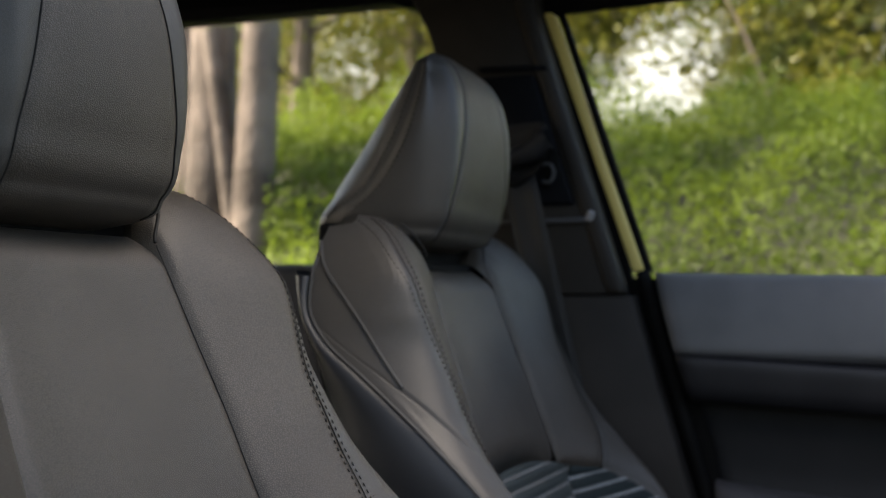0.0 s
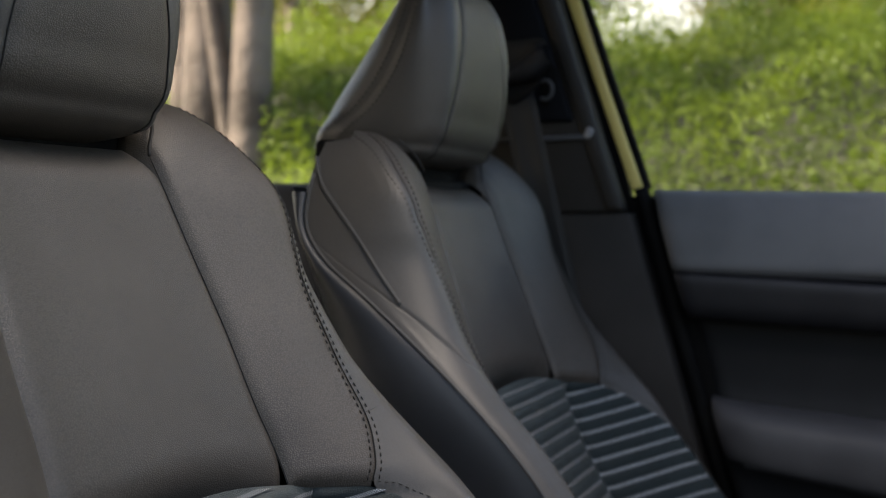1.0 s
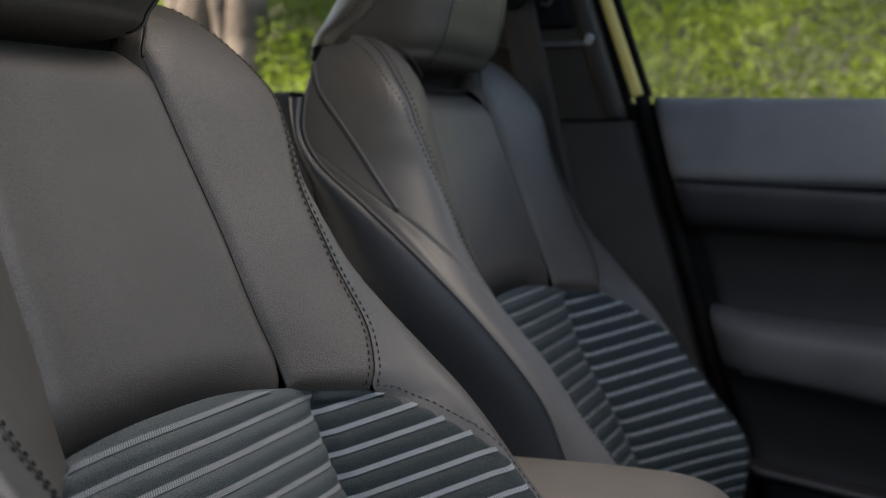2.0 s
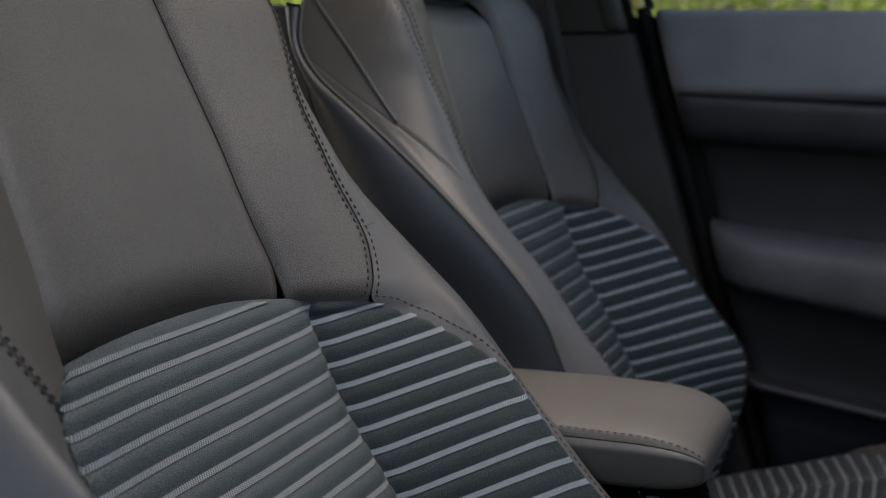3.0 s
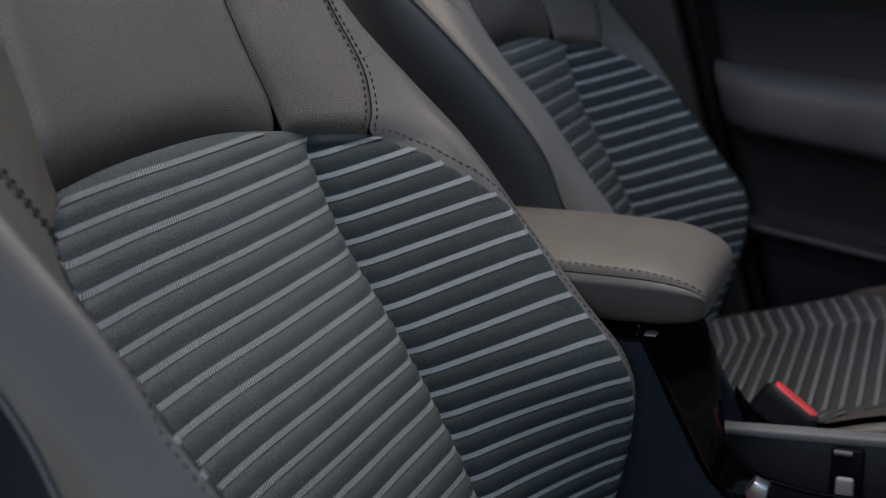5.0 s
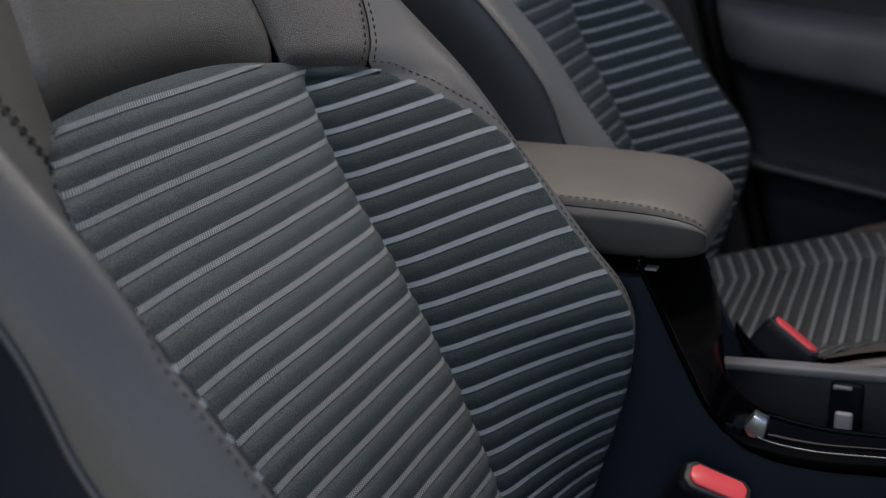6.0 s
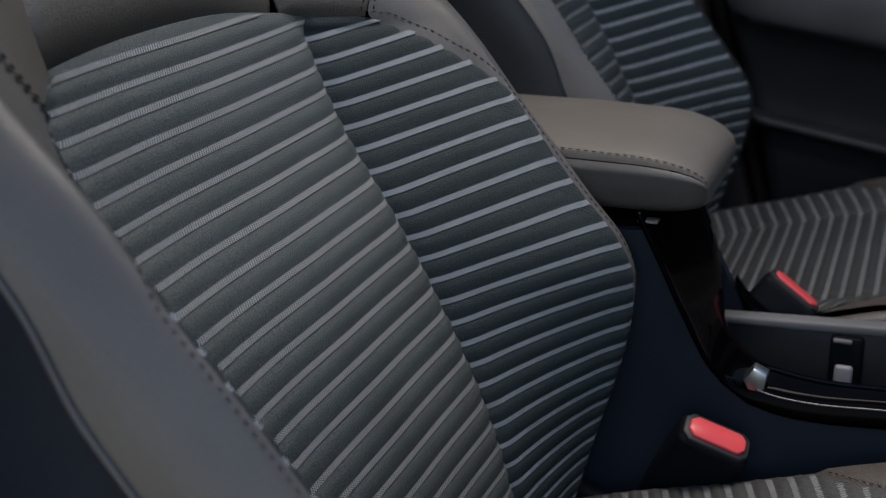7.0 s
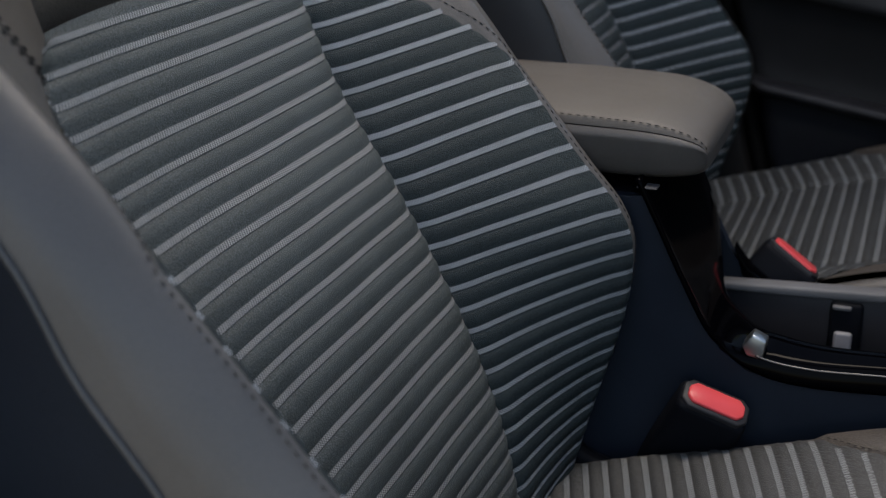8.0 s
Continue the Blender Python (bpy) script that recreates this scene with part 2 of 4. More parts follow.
def tube(path, r, sides=8):
    """Verts and faces of a round cord along a path (n, 3)."""
    path = np.asarray(path, float)
    tan = np.gradient(path, axis=0)
    tan /= np.maximum(np.linalg.norm(tan, axis=1, keepdims=True), 1e-9)
    ref = np.array([0.3, 0.9, 0.2])
    n1 = np.cross(tan, ref)
    n1 /= np.maximum(np.linalg.norm(n1, axis=1, keepdims=True), 1e-9)
    n2 = np.cross(tan, n1)
    a = np.linspace(0, 2 * np.pi, sides, endpoint=False)
    rr = np.broadcast_to(np.asarray(r, float), (len(path),))[:, None, None]
    ring = path[:, None] + rr * (np.cos(a)[None, :, None] * n1[:, None] + np.sin(a)[None, :, None] * n2[:, None])
    v, fcs = grid(ring, wrap=True)
    n = len(path)
    fcs = fcs + [list(range(sides))[::-1], list(range((n - 1) * sides, n * sides))]
    return v, fcs


def cord(name, path, r, mat, parent, label="", sides=8):
    v, fcs = tube(path, r, sides)
    return child(name, mesh_of(name, v, fcs, mat), parent, label)


def stitches(name, path, parent, length=0.0036, gap=0.0026, r=0.00042, mat=None, label="line of dark thread stitches"):
    """A row of short thread loops along a path, as one mesh."""
    path = np.asarray(path, float)
    s = np.r_[0, np.cumsum(np.linalg.norm(np.diff(path, axis=0), axis=1))]
    verts, faces = [], []
    at = 0.0
    while at + length < s[-1]:
        q = np.linspace(at, at + length, 5)
        p = np.stack([np.interp(q, s, path[:, k]) for k in range(3)], -1)
        v, fcs = tube(p, r * np.array([0.35, 0.9, 1.0, 0.9, 0.35]), 5)
        faces += [[i + len(verts) for i in fc] for fc in fcs]
        verts += list(v)
        at += length + gap
    ob = child(name, mesh_of(name, verts, faces, mat or THREAD), parent, label)
    ob["kind"] = "stuff"
    return ob


def block(name, size, at, mat, parent=None, bevel=0.005, turn=(0, 0, 0), label="", segments=3):
    """A box with rounded edges, centred on its place."""
    bm = bmesh.new()
    bmesh.ops.create_cube(bm, size=1.0, matrix=Matrix.Diagonal((*size, 1)))
    if bevel:
        bmesh.ops.bevel(bm, geom=bm.edges[:], offset=bevel, segments=segments, affect="EDGES", profile=0.5)
    bmesh.ops.transform(bm, matrix=pose(*at, *turn), verts=bm.verts[:])
    me = bpy.data.meshes.new(name)
    bm.to_mesh(me)
    bm.free()
    me.materials.append(mat)
    me.polygons.foreach_set("use_smooth", [True] * len(me.polygons))
    ob = new(name, me)
    if parent:
        ob.parent = parent
    if label:
        ob["label"] = label
    return ob


def prism(name, outline, axis, lo, hi, mat, parent=None, bevel=0.004, label="", segments=2):
    """An outline in two axes, drawn out along the third from lo to hi, its edges rounded."""
    bm = bmesh.new()
    order = {"x": (1, 2), "y": (0, 2), "z": (0, 1)}[axis]
    k = "xyz".index(axis)
    rings = []
    for at in (lo, hi):
        ring = []
        for p in outline:
            co = [0, 0, 0]
            co[order[0]], co[order[1]], co[k] = p[0], p[1], at
            ring.append(bm.verts.new(co))
        rings.append(ring)
    n = len(outline)
    bm.faces.new(rings[0])
    bm.faces.new(rings[1][::-1])
    for i in range(n):
        bm.faces.new((rings[0][i], rings[1][i], rings[1][(i + 1) % n], rings[0][(i + 1) % n]))
    bmesh.ops.recalc_face_normals(bm, faces=bm.faces[:])
    if bevel:
        bmesh.ops.bevel(bm, geom=bm.edges[:], offset=bevel, segments=segments, affect="EDGES", profile=0.5, clamp_overlap=True)
    me = bpy.data.meshes.new(name)
    bm.to_mesh(me)
    bm.free()
    me.materials.append(mat)
    for p in me.polygons:
        p.use_smooth = True
    me.set_sharp_from_angle(angle=radians(50))
    ob = new(name, me)
    if parent:
        ob.parent = parent
    if label:
        ob["label"] = label
    return ob


def thing(name, at, label, category, group="", kind=""):
    ob = new(name)
    ob.location = at
    return tagged(ob, label, category, group, kind)


def settle(top):
    """Children were modelled where they stand: measure them from their thing's base instead."""
    for c in top.children:
        c.location = Vector(c.location) - Vector(top.location)
    return top


# ---- the seats ----
SEAT_X, SEAT_STEP = 0.73, 0.70
PITCH = 0.0158          # height of one rib of the ribbed cover
STRIP = 0.25            # share of it that is pale weave

# backrest: where its surface lies at each height
BZ = (0.34, 0.44, 0.50, 0.56, 0.61, 0.67, 0.74, 0.80, 0.87, 0.93, 1.00, 1.05)
back_seam_y = smooth_table(BZ, (0.258, 0.283, 0.307, 0.337, 0.365, 0.403, 0.434, 0.458, 0.487, 0.512, 0.540, 0.562))
CZ = (0.34, 0.43, 0.47, 0.52, 0.55, 0.58, 0.61, 0.65, 0.69, 0.74, 0.77, 0.80, 0.83, 0.87, 0.907, 0.940, 0.9755, 1.018, 1.050)
crest_u = smooth_table(CZ, (0.215, 0.236, 0.240, 0.243, 0.243, 0.243, 0.243, 0.243, 0.243, 0.243, 0.243, 0.242, 0.240, 0.236, 0.236, 0.242, 0.241, 0.214, 0.180))
crest_y = smooth_table(CZ, (0.248, 0.227, 0.216, 0.207, 0.206, 0.217, 0.243, 0.276, 0.311, 0.352, 0.383, 0.411, 0.433, 0.454, 0.472, 0.484, 0.498, 0.534, 0.562))
PZ = (0.34, 0.52, 0.60, 0.65, 0.70, 0.74, 0.79, 0.844, 0.876, 0.903, 0.946, 1.00, 1.05)
pipe_u = smooth_table(PZ, (0.254, 0.270, 0.277, 0.279, 0.279, 0.279, 0.277, 0.270, 0.266, 0.262, 0.253, 0.232, 0.190))
pipe_y = smooth_table(PZ, (0.300, 0.262, 0.284, 0.311, 0.336, 0.371, 0.425, 0.494, 0.538, 0.576, 0.604, 0.603, 0.592))
outer_band = smooth_table((0.34, 0.52, 0.60, 0.66, 0.75, 0.82, 0.88, 1.05), (0.0, 0.0, 0.016, 0.025, 0.024, 0.010, 0.0, 0.0))   # the cover reaches further back on the door's side
upper_seam_u = smooth_table((0.74, 0.755, 0.78, 0.81, 0.87, 0.93, 0.97, 1.0, 1.05), (0.132, 0.131, 0.129, 0.124, 0.120, 0.112, 0.106, 0.101, 0.098))
stitch_u = smooth_table((0.69, 0.735, 0.748, 0.7675, 0.7775, 0.794, 0.815, 0.84, 0.87, 0.895, 0.93, 0.954, 0.984, 1.024, 1.05),
                        (0.243, 0.205, 0.190, 0.199, 0.2045, 0.212, 0.215, 0.215, 0.214, 0.215, 0.223, 0.229, 0.228, 0.204, 0.180))
LOWER_SEAM = 0.151


def back_shell_y(z):
    return 0.638 + 0.43 * (np.asarray(z) - 0.96)


def back_section(z, outer):
    """The front of the backrest at one height, from the middle out to the piping: (n, 2) of side and depth."""
    ys, yb, ub = float(back_seam_y(z)), float(crest_y(z)), float(crest_u(z))
    us = float(np.interp(z, (0.74, 0.76), (LOWER_SEAM, upper_seam_u(0.76)))) if z < 0.76 else float(upper_seam_u(z))
    flat = spline([(0.0, ys + 0.007), (0.5 * us, ys + 0.006), (us, ys + 0.001)], 40)
    bulge = float(np.interp(z, (0.74, 0.80, 0.86, 0.95), (-0.015, 0.09, 0.18, 0.18)))
    rise = lambda f: (us + f * (ub - us), ys + 0.001 + (yb - ys - 0.001) * (f + 4 * bulge * f * (1 - f)))
    pu, py = float(pipe_u(z)), float(pipe_y(z) + outer * outer_band(z))
    wall = spline([rise(0), rise(0.3), rise(0.6), rise(0.86), (ub, yb), (ub + 0.46 * (pu - ub), yb + 0.20 * (py - yb)), (ub + 0.82 * (pu - ub), yb + 0.55 * (py - yb)), (pu, py)], 51)
    # above the ribs the bolster swells into a broad round shoulder
    soft = float(np.clip((z - 0.79) / 0.05, 0, 1))
    for _ in range(5):
        near = wall.copy()
        for k in (1, 2, 3, 4):
            near[4:-4] += wall[4 - k:-4 - k] + wall[4 + k:len(wall) - 4 + k]
        near[4:-4] /= 9
        wall = wall + soft * (near - wall)
    return np.vstack([flat[:-1], wall])


SECTION_Z = np.arange(0.335, 1.0601, 0.005)
SECTION_U = np.linspace(0, 1, 120)


def section_table(outer):
    cuts = [back_section(z, outer) for z in SECTION_Z]
    return np.array([np.interp(SECTION_U * s[-1, 0], np.maximum.accumulate(s[:, 0]) + np.arange(90) * 1e-9, s[:, 1]) for s in cuts])


SECTION_TABLES = section_table(0), section_table(1)


def back_point(u, z, outer=0):
    """Points of the backrest's front for arrays of side u (mirrored) and height z, on the inner or the outer half."""
    SECTION_Y = SECTION_TABLES[outer]
    u, z = np.broadcast_arrays(np.asarray(u, float), np.asarray(z, float))
    f = np.clip(np.abs(u) / pipe_u(z), 0, 1) * 119
    r = np.clip((z - SECTION_Z[0]) / 0.005, 0, len(SECTION_Z) - 1.001)
    i, j = r.astype(int), np.minimum(f.astype(int), 118)
    a, b = r - i, f - j
    y = (SECTION_Y[i, j] * (1 - a) * (1 - b) + SECTION_Y[i + 1, j] * a * (1 - b) + SECTION_Y[i, j + 1] * (1 - a) * b + SECTION_Y[i + 1, j + 1] * a * b)
    return np.stack([u, y, z], -1)


def padded(points, edge, depth, sides=(1, 1, 1, 1)):
    """Sinks a patch towards its seams, so that it swells between them. sides: first and last column, first and last row."""
    p = points
    col = np.r_[0, np.linalg.norm(np.diff(p, axis=1), axis=2).mean(0).cumsum()]
    row = np.r_[0, np.linalg.norm(np.diff(p, axis=0), axis=2).mean(1).cumsum()]
    sink = np.zeros(p.shape[:2])
    for on, d in ((sides[0], col[None, :]), (sides[1], (col[-1] - col)[None, :]), (sides[2], row[:, None]), (sides[3], (row[-1] - row)[:, None])):
        if np.any(on):
            sink = np.maximum(sink, on * np.exp(-(d / edge) ** 1.5) + 0 * sink)
    return p + np.array([0, 1.0, 0]) * (depth * sink)[..., None]


RIB_K = (-4, 0, 2, 5, 10, 13, 17, 22, 26)
RIB_Z = (0.823, 0.7595, 0.729, 0.679, 0.601, 0.5535, 0.486, 0.401, 0.333)


def rib_top(k):
    """Height of the upper edge of the middle's pale strip k."""
    return np.interp(k, RIB_K, RIB_Z)


def rib_count(z):
    """How many ribs of the middle lie above a height, with the fraction."""
    return np.interp(z, RIB_Z[::-1], RIB_K[::-1])


def ribs(count):
    """The swell of the pads between the pale strips, 0 to 1, by the count of ribs."""
    f = count % 1.0
    g = np.clip((f - STRIP) / (1 - STRIP), 0, 1)
    return np.sin(np.pi * g ** 0.8)


def arc_top(a):
    """Height of the arched seam over the ribbed cover, a from -1 to 1 between the upright seams."""
    return 0.7662 - np.where(a < 0, 0.0060, 0.0150) * np.abs(a) ** 2.3


def wing_top(a):
    """The same seam over the bolster, a from 0 at the upright seam to 1 at the bolster's edge."""
    return np.interp(a, (0, 0.35, 0.55, 0.75, 0.9, 1.0), (0.751, 0.748, 0.744, 0.730, 0.712, 0.692))


WING_FIRST = 0.7361


def bolster_height(level, a):
    """The ribs of the bolster climb towards its edge, the lower ones more."""
    return level + np.minimum(0.0285 + 0.08 * (0.655 - level), 0.031) * a


def bolster_level(z, a):
    upper = (z - 0.0809 * a) / (1 - 0.08 * a)
    return np.where(upper < 0.62375, z - 0.031 * a, upper)


def roll_back(z, top):
    """How far the rounded top edge of a shoulder falls away to the rear."""
    k = np.clip((z - (top - 0.034)) / 0.034, 0, 1)
    return 0.024 * (1 - np.sqrt(1 - k * k))


def seat_back(seat, door_side):
    cx = np.array([SEAT_X, 0, 0])
    # the shell behind carries the padded covers
    a, b = np.meshgrid(np.linspace(-1, 1, 31), np.linspace(0, 1, 40))
    z = 0.345 + b * 0.63
    w = pipe_u(z) - 0.012
    y = back_shell_y(z) - 0.014 + 0.022 * (1 - np.abs(a) ** 4)
    base = sheet("backrest", np.stack([a * w, y, z], -1) + cx, SIDE, seat, "reclined padded backrest", flip=True)
    # smooth upper panel between the upright seams, lower at the neck on the passenger's seat
    neck = 0.013 if door_side > 0 else -0.005
    a, b = np.meshgrid(np.linspace(-1, 1, 61), np.linspace(0, 1, 70))
    z = arc_top(a) - 0.010 + b * (1.0075 - neck - arc_top(a))
    p = back_point(a * upper_seam_u(z), z)
    p[..., 1] += np.where(z > 0.972 - neck, ((z - 0.972 + neck) / 0.025) ** 2 * 0.020, 0)
    above = z - arc_top(a)                                                              # curls in under itself to the arched seam
    p[..., 1] += (0.015 * np.clip(1 - above / 0.034, 0, 1) ** 2 + 0.8 * np.clip(-above, 0, None)) * (1 - 0.45 * np.clip(a, 0, 1) ** 2)
    sheet("upper_panel", padded(p, 0.006, 0.0042, (1, 1, 0, 1)) + cx, LEATHER, base, "smooth grained grey leather panel", flip=False)
    # ribbed middle
    tilt = lambda a: 0.005 * np.clip(a, 0, 1) ** 2
    rows = 320
    a, b = np.meshgrid(np.linspace(-1, 1, 41), np.linspace(0, 1, rows))
    z = arc_top(a) * b + 0.345 * (1 - b)
    p = back_point(a * LOWER_SEAM, z)
    n = normals(p)
    n = n if n[..., 1].mean() < 0 else -n
    q = padded(p, 0.005, 0.0035) + n * (0.0017 * ribs(rib_count(z - tilt(a))))[..., None]
    sheet("ribbed_panel", q + cx, PAD, base, "dark padded ribs")
    for k in range(-1, 24):
        zt, width = rib_top(k), STRIP * (rib_top(k) - rib_top(k + 1))
        aa, bb = np.meshgrid(np.linspace(-1, 1, 41), np.linspace(0, 1, 4))
        zz = zt - (1 - bb) * width + tilt(aa)
        keep = arc_top(aa[0]) > zz[0] + 0.0014
        zz = np.minimum(zz, arc_top(aa) - 0.0012)
        if keep.sum() < 4:
            continue
        first, last = np.argmax(keep), len(keep) - np.argmax(keep[::-1])
        aa, zz = aa[:, first:last], zz[:, first:last]
        s = back_point(aa * LOWER_SEAM, zz)
        s[..., 1] += 0.0035 * np.exp(-((1 - np.abs(aa)) * LOWER_SEAM / 0.005) ** 1.5)
        n = normals(s)
        n = n if n[..., 1].mean() < 0 else -n
        sheet("woven_strip", s + n * 0.0007 + cx, WEAVE_FINE, base)
    for side in (-1, 1):
        sg = np.array([side, 1, 1])
        fl = side < 0
        outer = int(side == door_side)
        far = side > 0 and not outer
        peak = 1.045 if far else 1.036
        crest = (lambda z: crest_u(z) + np.interp(z, (0.40, 0.47, 0.53, 0.58, 0.64, 0.69), (0.007, 0.005, -0.001, -0.004, -0.0045, 0.0))) if far else crest_u
        edge_y = lambda z: pipe_y(z) + outer * outer_band(z)
        # shoulder between the upright seam and the stitched edge
        a, b = np.meshgrid(np.linspace(0, 1, 31), np.sin(np.linspace(0, 1, 80) * np.pi / 2))
        top = np.interp(a, (0, 0.08, 0.25, 0.45, 0.7, 1), (0.993, 1.008, 1.023, 1.032, 1.036, 1.036)) + (peak - 1.036) * np.clip(a / 0.1, 0, 1)
        low = np.interp(a, (0, 1), (0.752, 0.747))
        z = low + b * (top - low)
        p = back_point(upper_seam_u(z) + a * (stitch_u(z) - upper_seam_u(z)), z, outer)
        p[..., 1] += roll_back(z, top)
        sheet("shoulder", padded(p, 0.006, 0.0042, (1, 0.38, 1, 0)) * sg + cx, LEATHER, base, flip=fl)
        rim = p[-1]
        # ribbed bolster
        a, b = np.meshgrid(np.linspace(0, 1, 40), np.linspace(0, 1, rows))
        z = wing_top(a) * b + 0.345 * (1 - b)
        uu = lambda z, a: LOWER_SEAM + a * (crest(z) - LOWER_SEAM)
        p = back_point(uu(z, a), z, outer)
        n = normals(p)
        n = n if n[..., 1].mean() < 0 else -n
        q = padded(p, 0.005, 0.0035, (1, 0.15 if far else 1, 1, 1)) + n * (0.0012 * ribs((WING_FIRST - bolster_level(z, a)) / PITCH))[..., None]
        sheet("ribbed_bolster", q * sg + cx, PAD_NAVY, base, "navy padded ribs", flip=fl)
        col = np.r_[0, np.linalg.norm(np.diff(p, axis=1), axis=2).mean(0).cumsum()]
        dip = np.maximum(np.exp(-(col / 0.005) ** 1.5), (0.15 if far else 1) * np.exp(-((col[-1] - col) / 0.005) ** 1.5))
        for k in range(0, 27):
            zt = WING_FIRST - k * PITCH
            aa, bb = np.meshgrid(np.linspace(0, 1, 29), np.linspace(0, 1, 4))
            zz = bolster_height(zt - (1 - bb) * PITCH * STRIP, aa)
            keep = wing_top(aa[0]) > zz[0] + 0.0014
            zz = np.minimum(zz, wing_top(aa) - 0.0012)
            if keep.sum() < 4:
                continue
            aa, zz = aa[:, keep], zz[:, keep]
            s = back_point(uu(zz, aa), zz, outer)
            s[..., 1] += 0.0035 * np.interp(aa, np.linspace(0, 1, 40), dip)
            n = normals(s)
            n = n if n[..., 1].mean() < 0 else -n
            sheet("woven_strip", (s + n * 0.0007) * sg + cx, WEAVE_DOT, base, flip=fl)
        # smooth band from the bolster's edge round to the piping, and the side of the shoulder above it
        split = lambda a: np.interp(a, (0, 0.3, 0.45, 0.58, 0.734, 0.827, 0.90, 0.945, 0.97, 1.0), (0.800, 0.803, 0.808, 0.8175, 0.836, 0.8525, 0.868, 0.885, 0.908, 0.930))
        a, b = np.meshgrid(np.linspace(0, 1, 61), np.linspace(0, 1, 160))
        inner_u = lambda z: np.where(z > 0.69, stitch_u(z), crest(z))
        z = 0.345 + b * (split(a) - 0.345)
        p = back_point(inner_u(z) + a * (pipe_u(z) - inner_u(z)), z, outer)
        sheet("side_band", padded(p, 0.005, 0.0035, (0.12 if far else 0.3, 0.1 if far else 1, 0, np.clip((a - 0.35) / 0.3, 0, 1))) * sg + cx, LEATHER_FINE, base, flip=fl)
        b = np.broadcast_to(np.sin(np.linspace(0, 1, 160) * np.pi / 2)[:, None], a.shape)
        head = peak - 0.014 * a ** 2
        z = split(a) + b * (head - split(a))
        p = back_point(inner_u(z) + a * (pipe_u(z) - inner_u(z)), z, outer)
        n = normals(p)
        n = n if n[..., 1].mean() < 0 else -n
        p[..., 1] += roll_back(z, head) * (1 - 0.85 * a ** 2)
        sheet("shoulder_side", padded(p, 0.005, 0.0035, (0.3, 0.6, np.clip((a - 0.35) / 0.3, 0, 1), 0)) * sg + cx, LEATHER_FINE, base, flip=fl)
        # piped seam that divides its front from its rear
        zr = np.linspace(0.866, 1.006, 60)
        seam_u = smooth_table((0.866, 0.888, 0.913, 0.939, 0.960, 0.980, 1.006), (0.2608, 0.2580, 0.2550, 0.2522, 0.2482, 0.2422, 0.2290))
        seam_y = smooth_table((0.866, 0.8945, 0.923, 0.951, 0.980, 1.006), (0.4957, 0.5205, 0.5435, 0.5680, 0.5945, 0.6070))
        q = np.stack([seam_u(zr), seam_y(zr) - 0.0008, zr], -1)
        cord("piping", (q + (0.0008, -0.0005, 0)) * sg + cx, 0.0016, PIPING, base, "", 6)
        # rounded top of the shoulder
        rim2 = np.vstack([rim, p[-1]])
        c, d = np.meshgrid(np.arange(len(rim2)), np.linspace(0, 1, 9))
        spine = np.stack([0.35 * rim2[:, 0] + 0.075, np.full(len(rim2), 0.628), np.full(len(rim2), 0.960)], -1)
        cap = rim2[c] + d[..., None] * (spine[c] - rim2[c])
        cap[..., 2] += 0.004 * np.sin(np.pi * d)
        foot = spine * (1, 1, 0) + (0, 0.006, 0.940)
        cap = np.concatenate([cap, foot[None]])
        sheet("shoulder_top", cap * sg + cx, LEATHER_FINE, base, flip=fl)
        # piping and stitching along the seams
        z = np.linspace(0.36, 0.99, 110)
        line = np.stack([pipe_u(z), edge_y(z), z], -1) + (0.0006, -0.0006, 0)
        cord("piping", (line - (0.0014 * far, 0, 0)) * sg + cx, 0.0018, PIPING, base, "thin pale piping", 6)
        z = np.linspace(0.752, peak - 0.003, 120)
        for off in ((-0.0052, 0.0034) if door_side < 0 else (-0.0085, 0.0062)):
            q = back_point(stitch_u(z) + off, z, outer) + (0, -0.0002, 0)
            q[:, 1] += roll_back(z, peak)
            stitches("stitching", q * sg + cx, base, r=0.0007)
        # the cord on the upper panel's seam darkens the crease in place of its shade
        for name, us, z, r in (("seam", stitch_u(z) - 0.0009, z, 0.0004), ("seam", upper_seam_u(np.linspace(0.757, 0.996, 90)) + 0.0004, np.linspace(0.757, 0.996, 90), 0.0005),
                               ("neck_seam", np.linspace(0.097, 0.122, 30), 0.9975 + 0.033 * np.linspace(0, 1, 30) ** 0.8, 0.0013)):
            q = back_point(us, z, outer)
            q[:, 1] += roll_back(z, peak) if name == "neck_seam" else roll_back(z, peak) * (us > 0.15) + 0.0036 * (us < 0.15)
            cord(name, q * sg + cx, r, THREAD, base, "dark cord along the seam", 6)
        a = np.linspace(0.3, 1, 60)
        z = wing_top(a) + 0.004
        q = back_point(uu(z, a) + 0.003, z, outer) + (0, -0.0010, 0)
        z2 = np.linspace(0.688, 0.40, 70)
        q = np.vstack([q, back_point(crest(z2) + (0.0020 if far else 0.0045), z2, outer) + (0.0006, -0.0006, 0)])
        stitches("stitching", q * sg + cx, base)
        # dark side down to the shell
        a, b = np.meshgrid(np.linspace(0, 1, 12), np.linspace(0, 1, 80))
        z = 0.345 + b * 0.625
        rear = back_shell_y(z) - 0.012
        u = pipe_u(z) - 0.004 * a ** 2 - 0.015 * a ** 6 + (0.0 if outer else 0.007) * np.sin(np.pi * a) ** 0.8
        y = edge_y(z) + a * np.maximum(rear - edge_y(z), 0.01)
        # the inner side takes the lit copy, the outer side the dark one
        sheet("side_panel", padded(np.stack([u, y, z], -1), 0.005, 0.002, (1, 0, 0, 0)) * sg + cx, SIDE if outer else SIDE_LIT, base, "dark vinyl side panel", flip=fl)
